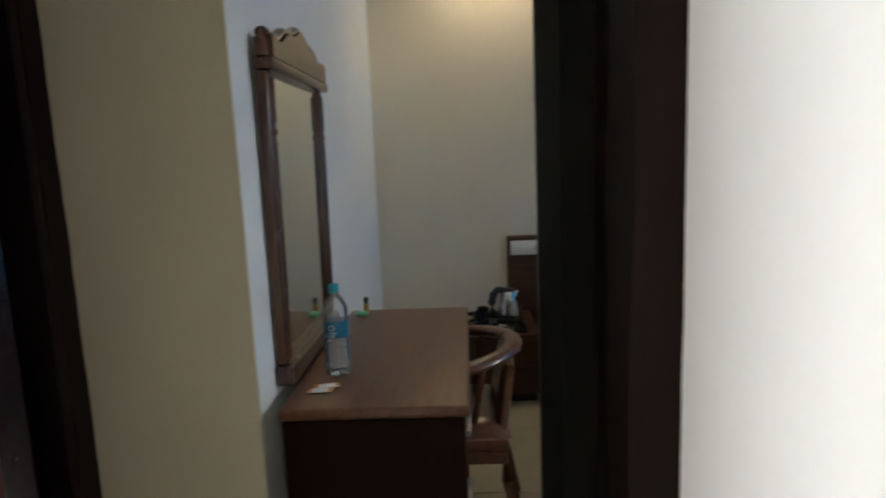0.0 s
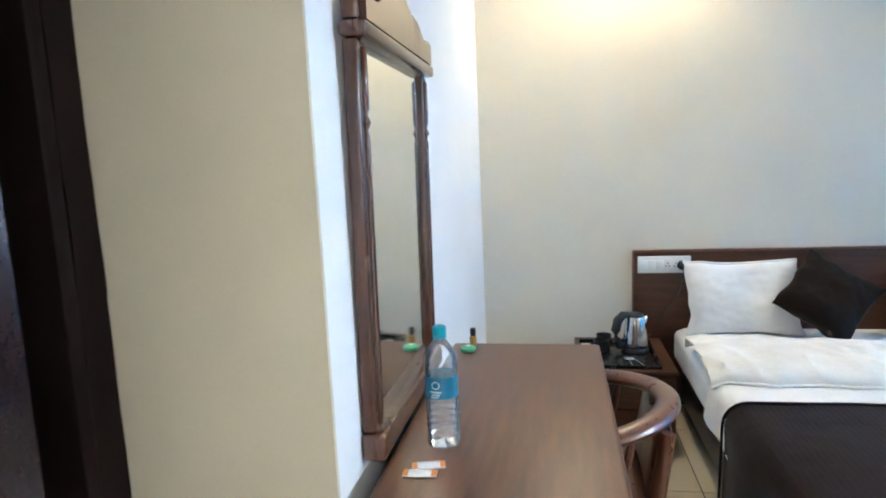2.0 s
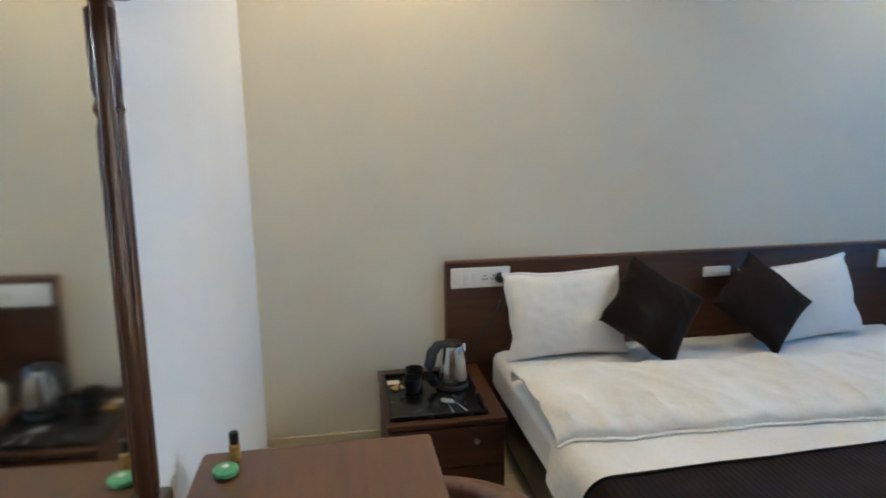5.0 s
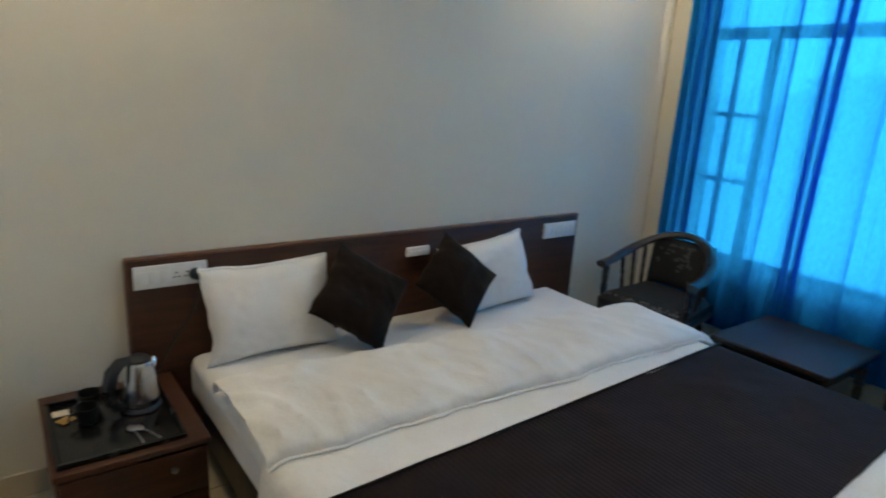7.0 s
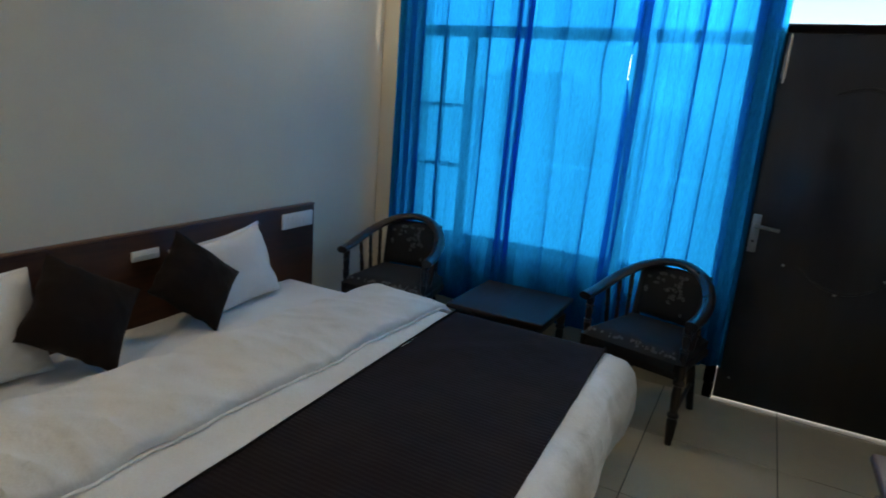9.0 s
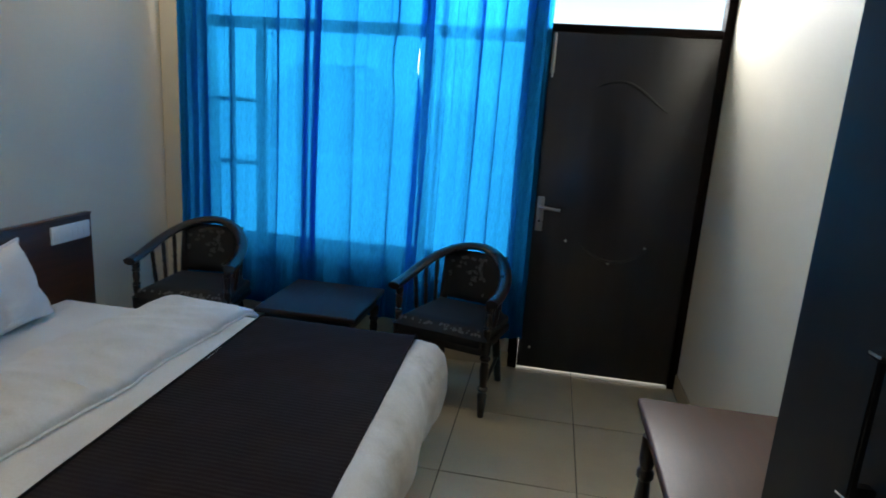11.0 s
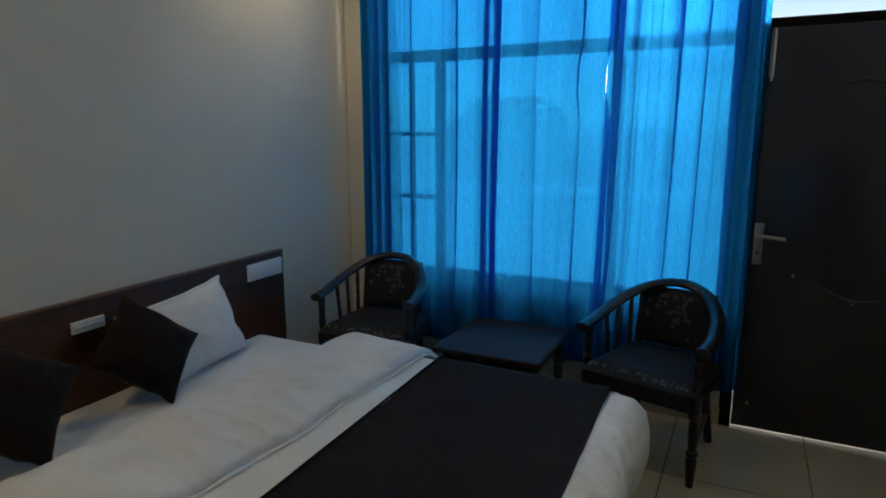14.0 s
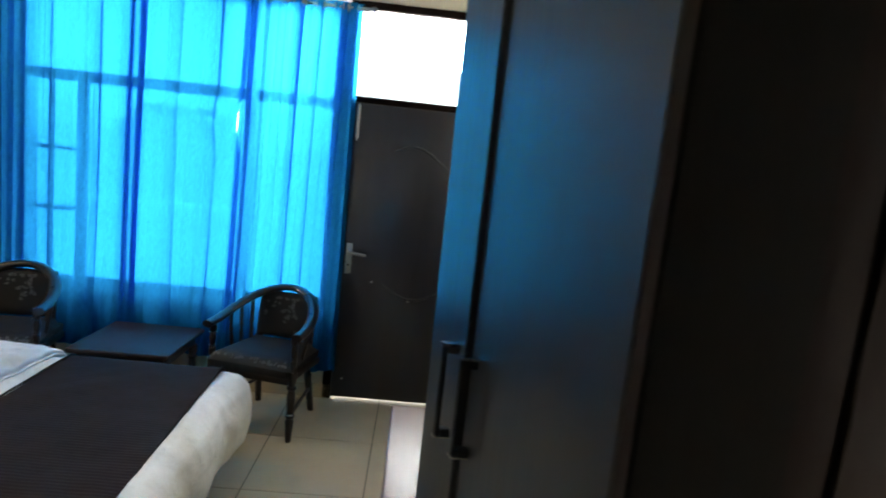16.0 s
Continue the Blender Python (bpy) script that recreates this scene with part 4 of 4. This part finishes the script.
def fold(u, v):
    """The turned-back top of the duvet, thick, and slipping over the far edge."""
    x = BX0 - 0.035 + (BX1 + 0.20 - BX0 + 0.035) * u
    yb, yf = 3.68 - 0.16 * u, 3.145 - 0.085 * u + 0.025 * wobble(x, 0, 4, 3)
    a = math.pi * (1.15 * v - 0.10)
    y = (yb + yf) / 2 + (yb - yf) / 2 * math.cos(a)
    hgt = 0.075 * max(0.0, math.sin(a)) ** 0.5
    over = max(0.0, x - BX1 + 0.02)
    z = 0.494 + hgt * (1 - 0.3 * u) - 2.2 * over * over - 0.15 * over
    ridge = 1 - abs(wobble(x * 1.3 + 0.5 * y, y * 0.5 - 0.3 * x, 5, 6))
    z += 0.016 * wobble(x, y * 0.4, 0, 5) + 0.007 * wobble(x, y, 2, 12) + 0.014 * (ridge ** 3 - 0.5) * min(1, hgt / 0.03)
    edge = max(0.0, BX0 + 0.03 - x)
    z -= 0.35 * edge
    return (x, y + 0.015 * wobble(x, z, 7, 4), z)


part("fold", solid(surface(fold, 150, 56), 0.010), DUVET, q)
edge_pts = []
for i in range(121):
    x, y, z = fold(i / 120, 0.955)
    edge_pts.append((x, y - 0.012 + 0.006 * wobble(x, 3, 1, 14), 0.499 + 0.006 * wobble(x, 1, 1, 10) + min(0, z - 0.494)))
part("hem", tube(bmesh.new(), edge_pts, [0.007 + 0.003 * wobble(i * 0.3, 0, 0, 1) for i in range(121)], 8, 0.7), DUVET, q, "crumpled stitched duvet hem")


def foot_roll(u, v):
    """The duvet's end hanging over the foot of the bed in a full roll."""
    x = BX0 + 0.28 + (BX1 - 0.35 - BX0) * u
    a = v * 1.0
    pts = ((2.30, 0.478), (2.22, 0.484), (2.165, 0.506), (2.105, 0.496), (2.06, 0.45), (2.035, 0.37), (2.035, 0.28), (2.05, 0.20), (2.065, 0.14))
    k = min(len(pts) - 2, int(a * (len(pts) - 1)))
    t = a * (len(pts) - 1) - k
    y, z = pts[k][0] + t * (pts[k + 1][0] - pts[k][0]), pts[k][1] + t * (pts[k + 1][1] - pts[k][1])
    w = 1 if v > 0.3 else v / 0.3
    return (x, y + 0.035 * w * wobble(x, 0, 5, 3.5) + 0.012 * wobble(x, z, 8, 11), z + 0.012 * w * wobble(x, y, 3, 6))


part("foot_roll", solid(surface(foot_roll, 70, 28), 0.014), DUVET, q)
r = thing("bed_runner", "dark brown quilted bed runner spread across the bed", "bed runner")
part("runner_cloth", solid(drape(rounded(BX0 - 0.060, BX1 + 0.035, 0.10, 0.513, 0.22, 0.085), 2.19, 2.96, 0.51, 90, 44, 6.0, 0.004, 0.07), 0.008), BROWN, r)
for y, d in ((2.96, -0.004), (2.192, 0.004)):
    pts = []
    for x, z in rounded(BX0 - 0.060, BX1 + 0.035, 0.10, 0.513, 0.22, 0.085):
        q2 = y + d - 0.07 * (BX1 - x) / 2
        pts.append((x + (0.02 * wobble(y * 0.8, 6.0, 0, 5) if z < 0.42 else 0), q2 + 0.012 * wobble(x, 8.0, 1.0 if y > 2.5 else 0.0, 3) * (1 if y > 2.5 else 0.4), z + 0.005 - 0.9 * max(0.0, 2.15 - q2)))
    long = [Vector(a).lerp(Vector(b), k / 12) for a, b in zip(pts, pts[1:]) for k in range(12)]
    part("bound_edge", tube(bmesh.new(), [p + Vector((0, 0, 0.003 * wobble(p.x, p.y, 0, 5))) for p in long], 0.005, 6), CUSHION, r, "stitched dark edge")


def pillow(name, label, cat, group, mat, w, h, d, piping, seed):
    """A stuffed cushion standing in the x-z plane, its foot at the origin."""
    p = thing(name, label, cat, group)
    def side(sgn):
        def f(u, v):
            a, c = 2 * u - 1, 2 * v - 1
            pin = 1 - 0.10 * (1 - a * a) * abs(c) ** 3 * 0.9
            pin2 = 1 - 0.10 * (1 - c * c) * abs(a) ** 3 * 0.9
            inner = max(0.0, (1 - abs(a) ** 2.6) * (1 - abs(c) ** 2.6))
            t = d * inner ** 0.55 * (1 + 0.18 * wobble(a + seed, c, sgn, 1.7)) + 0.004
            sag = 0.012 * wobble(a * 2, c * 2, seed, 1.5)
            t += inner ** 0.3 * (0.006 * abs(wobble(a * 2 + c, c - a, seed, 3.1)) + 0.004 * wobble(a, c, seed + 9, 6))
            return (w / 2 * a * pin2 + sag, sgn * t + 0.01 * wobble(a, c, seed + 5, 2.2), h / 2 + h / 2 * c * pin + 0.012 * wobble(a, seed, 0, 2.5) * (c > 0))
        return f
    bm = surface(side(1), 40, 32)
    other = surface(side(-1), 40, 32)
    me = bpy.data.meshes.new("tmp")
    other.to_mesh(me)
    bm.from_mesh(me)
    other.free()
    bpy.data.meshes.remove(me)
    bmesh.ops.remove_doubles(bm, verts=bm.verts, dist=0.0088)
    part("cover", bm, mat, p)
    if piping:
        pts = [side(1)(i / 26, 1.0) for i in range(27)]
        part("flange", tube(bmesh.new(), [(a, 0.0, c + 0.004) for a, bb, c in pts], 0.006, 6, 1.6), mat, p)
    return p


pillow("pillow", "white cotton pillow propped against the headboard", "pillow", "white pillows", SHEET, 0.56, 0.385, 0.075, True, 1.0).matrix_basis = pose(0.995, 3.905, 0.462, -20, 0, 0)
pillow("pillow", "white cotton pillow leaning behind a brown cushion", "pillow", "white pillows", SHEET, 0.56, 0.37, 0.075, True, 4.0).matrix_basis = pose(2.19, 3.90, 0.462, -20, -6, 0)
c1 = pillow("cushion", "dark brown square cushion standing on its corner", "cushion", "dark brown cushions", CUSHION, 0.37, 0.37, 0.07, False, 2.0)
c1.matrix_basis = pose(1.375, 3.70, 0.462, -34, 0, 0) @ pose(0, 0, 0, 0, -52, 0) @ Matrix.Translation((0.185, 0, 0))
c2 = pillow("cushion", "dark brown square cushion standing on its corner", "cushion", "dark brown cushions", CUSHION, 0.355, 0.355, 0.07, False, 7.0)
c2.matrix_basis = pose(1.885, 3.74, 0.462, -34, 0, 0) @ pose(0, 0, 0, 0, -42, 0) @ Matrix.Translation((0.178, 0, 0))


# ---- nightstand ----
n = thing("nightstand", "dark walnut bedside cabinet with a drawer", "nightstand")
part("cabinet_body", block(0.165, 3.545, 0.05, 0.605, 4.078, 0.378, 0.003), WOOD, n)
part("cabinet_top", block(0.158, 3.525, 0.3785, 0.612, 4.078, 0.40, 0.004), WOOD, n)
dr = part("drawer_front", block(0.172, 3.5265, 0.215, 0.598, 3.5445, 0.37, 0.003), WOOD, n)
part("knob", lathe(bmesh.new(), ((0.006, 0), (0.006, 0.01), (0.011, 0.014), (0.009, 0.022)), pose(0.49, 3.526, 0.32, 90, 0, 0), 12), CHROME, dr)
dr = part("door_front", block(0.172, 3.5265, 0.055, 0.598, 3.5445, 0.21, 0.003), WOOD, n)
part("plinth", block(0.18, 3.56, 0, 0.59, 4.07, 0.0498), DARKWOOD, n)
NT = 0.401
t = thing("tray", "black melamine serving tray on the nightstand", "tray")
part("tray_base", block(0.172, 3.555, NT, 0.545, 3.985, NT + 0.006, 0.002), TRAYM, t)
for bb in ((0.172, 3.555, 0.545, 3.567), (0.172, 3.973, 0.545, 3.985), (0.172, 3.5672, 0.184, 3.9728), (0.533, 3.5672, 0.545, 3.9728)):
    part("tray_rim", block(bb[0], bb[1], NT + 0.0062, bb[2], bb[3], NT + 0.018, 0.003), TRAYM, t)
NT += 0.0065


def kettle(x, y, z, turn):
    k = thing("kettle", "stainless steel electric kettle with black handle", "kettle")
    part("power_base", lathe(bmesh.new(), ((0.058, 0), (0.061, 0.006), (0.056, 0.016)), Matrix(), 28), BLACKP, k)
    part("kettle_body", lathe(bmesh.new(), ((0.053, 0.0165), (0.056, 0.024), (0.055, 0.04), (0.049, 0.10), (0.041, 0.150), (0.039, 0.155)), Matrix(), 32), STEEL, k)
    lid = part("lid", lathe(bmesh.new(), ((0.038, 0.1555), (0.036, 0.166), (0.024, 0.173), (0.008, 0.175)), Matrix(), 28), BLACKP, k, "black lid with a steel rim")
    part("rim", lathe(bmesh.new(), ((0.0395, 0.1552), (0.041, 0.157), (0.0395, 0.159)), Matrix(), 28), STEEL, lid)
    part("spout", tube(bmesh.new(), ((0.040, 0, 0.128), (0.052, 0, 0.145), (0.057, 0, 0.153)), (0.016, 0.011, 0.005), 10), STEEL, k)
    part("handle", tube(bmesh.new(), ((-0.030, 0, 0.168), (-0.058, 0, 0.168), (-0.084, 0, 0.145), (-0.095, 0, 0.10), (-0.092, 0, 0.055), (-0.078, 0, 0.028), (-0.055, 0, 0.024)), (0.014, 0.019, 0.021, 0.021, 0.020, 0.017, 0.013), 10), BLACKP, k)
    k.matrix_basis = pose(x, y, z, 0, 0, turn) @ Matrix.Scale(1.13, 4)
    return k


kettle(0.455, 3.83, NT, 22)


def cup(x, y, z, turn, label):
    c = thing("cup", label, "cup", "black cups")
    bm = lathe(bmesh.new(), ((0.022, 0), (0.028, 0.004), (0.036, 0.04), (0.039, 0.062), (0.036, 0.062), (0.033, 0.04), (0.024, 0.008)), Matrix(), 22)
    part("cup_body", bm, BLACKP, c)
    part("handle", tube(bmesh.new(), ((0.034, 0, 0.05), (0.055, 0, 0.05), (0.060, 0, 0.033), (0.050, 0, 0.018), (0.031, 0, 0.02)), 0.005, 8), BLACKP, c)
    c.matrix_basis = pose(x, y, z, 0, 0, turn)
    return c


cup(0.305, 3.90, NT, 120, "black ceramic cup on the tray")
cup(0.285, 3.80, NT, 200, "black ceramic cup on the tray")


def spoon(x, y, turn):
    s = thing("spoon", "small steel teaspoon on the tray", "spoon", "teaspoons")
    bowl = bmesh.new()
    bmesh.ops.create_uvsphere(bowl, u_segments=14, v_segments=8, radius=1, matrix=Matrix.Translation((0, 0.045, 0.006)) @ Matrix.Diagonal((0.014, 0.021, 0.005, 1)))
    part("bowl", bowl, CHROME, s)
    part("stem", tube(bmesh.new(), ((0, 0.026, 0.006), (0, 0.0, 0.011), (0, -0.04, 0.006), (0, -0.06, 0.003)), (0.003, 0.002, 0.003, 0.004), 8, 0.5), CHROME, s)
    s.matrix_basis = pose(x, y, NT, 0, 0, turn)
    return s


spoon(0.405, 3.64, 10)
spoon(0.440, 3.635, 28)
for k in range(2):
    s = thing("tea_sachet", "small tea sachet tucked beside the cups", "sachet", "tea sachets on the tray")
    part("packet", surface(lambda u, v: (-0.025 + 0.05 * u, -0.02 + 0.04 * v, 0.002 + 0.004 * math.sin(math.pi * u) * math.sin(math.pi * v)), 6, 6, -0.002), (STAIN, AMBER)[k], s)
    s.matrix_basis = pose(0.215 + 0.012 * k, 3.90 - 0.055 * k, NT + 0.001, 0, 0, 30 * k)

# ---- downlights ----
for x in (0.42, 2.92):
    l = thing("downlight", "round recessed warm ceiling downlight", "ceiling light", "ceiling downlights")
    bm = bmesh.new()
    lathe(bm, ((0.055, CEIL - 0.001), (0.060, CEIL - 0.012), (0.047, CEIL - 0.012), (0.045, CEIL - 0.001)), Matrix.Translation((x, 3.78, 0)), 24)
    part("rim", bm, WHITEP, l)
    part("lamp_face", lathe(bmesh.new(), ((0.043, CEIL - 0.006), (0.043, CEIL - 0.003)), Matrix.Translation((x, 3.78, 0)), 24), LAMPGLOW, l)

# ---- outside: balcony, parapet, ground, trees and sky ----
setting("balcony_floor", block(3.92, -0.6, -0.15, 5.3, 5.0, -0.01), PAVING, "grey balcony floor outside the window", "balcony")
bm = block(5.3, -0.6, -0.15, 5.42, 5.0, 1.0)
box(bm, 5.27, -0.6, 1.0, 5.45, 5.0, 1.06, 0.01)
setting("balcony_parapet", bm, OUTWALL, "pale rendered balcony parapet wall", "parapet")
setting("ground", block(-60, -200, -3.4, 400, 200, -3.2), EARTH, "dry open ground beyond the balcony", "ground")


def tree(x, y, h, seed):
    t = thing("tree", "leafy green tree beyond the balcony", "tree", "trees outside")
    rnd = random.Random(seed)
    tr = part("trunk", tube(bmesh.new(), ((x, y, -3.2), (x + 0.1, y, -3.2 + h * 0.35), (x - 0.05, y + 0.1, -3.2 + h * 0.7)), (0.16, 0.11, 0.05), 8), BARK, t)
    for k in range(5):
        a = k * 1.3 + rnd.random()
        part("limb", tube(bmesh.new(), ((x, y, -3.2 + h * (0.35 + 0.06 * k)), (x + 0.6 * math.cos(a), y + 0.6 * math.sin(a), -3.2 + h * (0.5 + 0.07 * k))), (0.06, 0.02), 6), BARK, tr)
    bm = bmesh.new()
    for k in range(1500):
        a, r = rnd.uniform(0, 6.283), h * 0.30 * rnd.random() ** 0.5
        z = -3.2 + h * (0.38 + 0.62 * rnd.random())
        r *= 0.5 + 0.7 * math.sin(math.pi * min(1, (z + 3.2 - h * 0.3) / (h * 0.75))) * (0.8 + 0.5 * noise.noise(Vector((a * 1.5, z, seed))))
        c = Vector((x + r * math.cos(a), y + r * math.sin(a), z))
        q1 = Vector((rnd.uniform(-1, 1), rnd.uniform(-1, 1), rnd.uniform(-1, 1))).normalized() * 0.13
        q2 = q1.cross(Vector((rnd.uniform(-1, 1), rnd.uniform(-1, 1), 0.3))).normalized() * 0.07
        bm.faces.new([bm.verts.new(c + p) for p in (q1, q2, -q1, -q2)])
    part("crown", bm, LEAF, t, "", False)
    return t


for k, (x, y, h) in enumerate(((15, 1.0, 5.2), (17, 4.5, 4.8), (16, 7.5, 5.6), (19, -2.5, 5.0), (21, 10.5, 5.2))):
    tree(x, y, h, k + 1)

# ---- floor tiles ----
def tiles():
    n0, n1 = -7, 2
    for i in range(n0, n1):
        for j in range(-5, 6):
            x0, y0 = max(3.05 + 0.6 * i, -0.99), max(1.4 + 0.6 * j, -1.59)
            x1, y1 = min(3.05 + 0.6 * (i + 1), 3.94), min(1.4 + 0.6 * (j + 1), NORTH + 0.1)
            if x1 - x0 < 0.02 or y1 - y0 < 0.02:
                continue
            part("tile", block(x0 + 0.0026, y0 + 0.0026, -0.0035, x1 - 0.0026, y1 - 0.0026, 0.0, 0.001, 1), TILE, floor, "", False)


tiles()
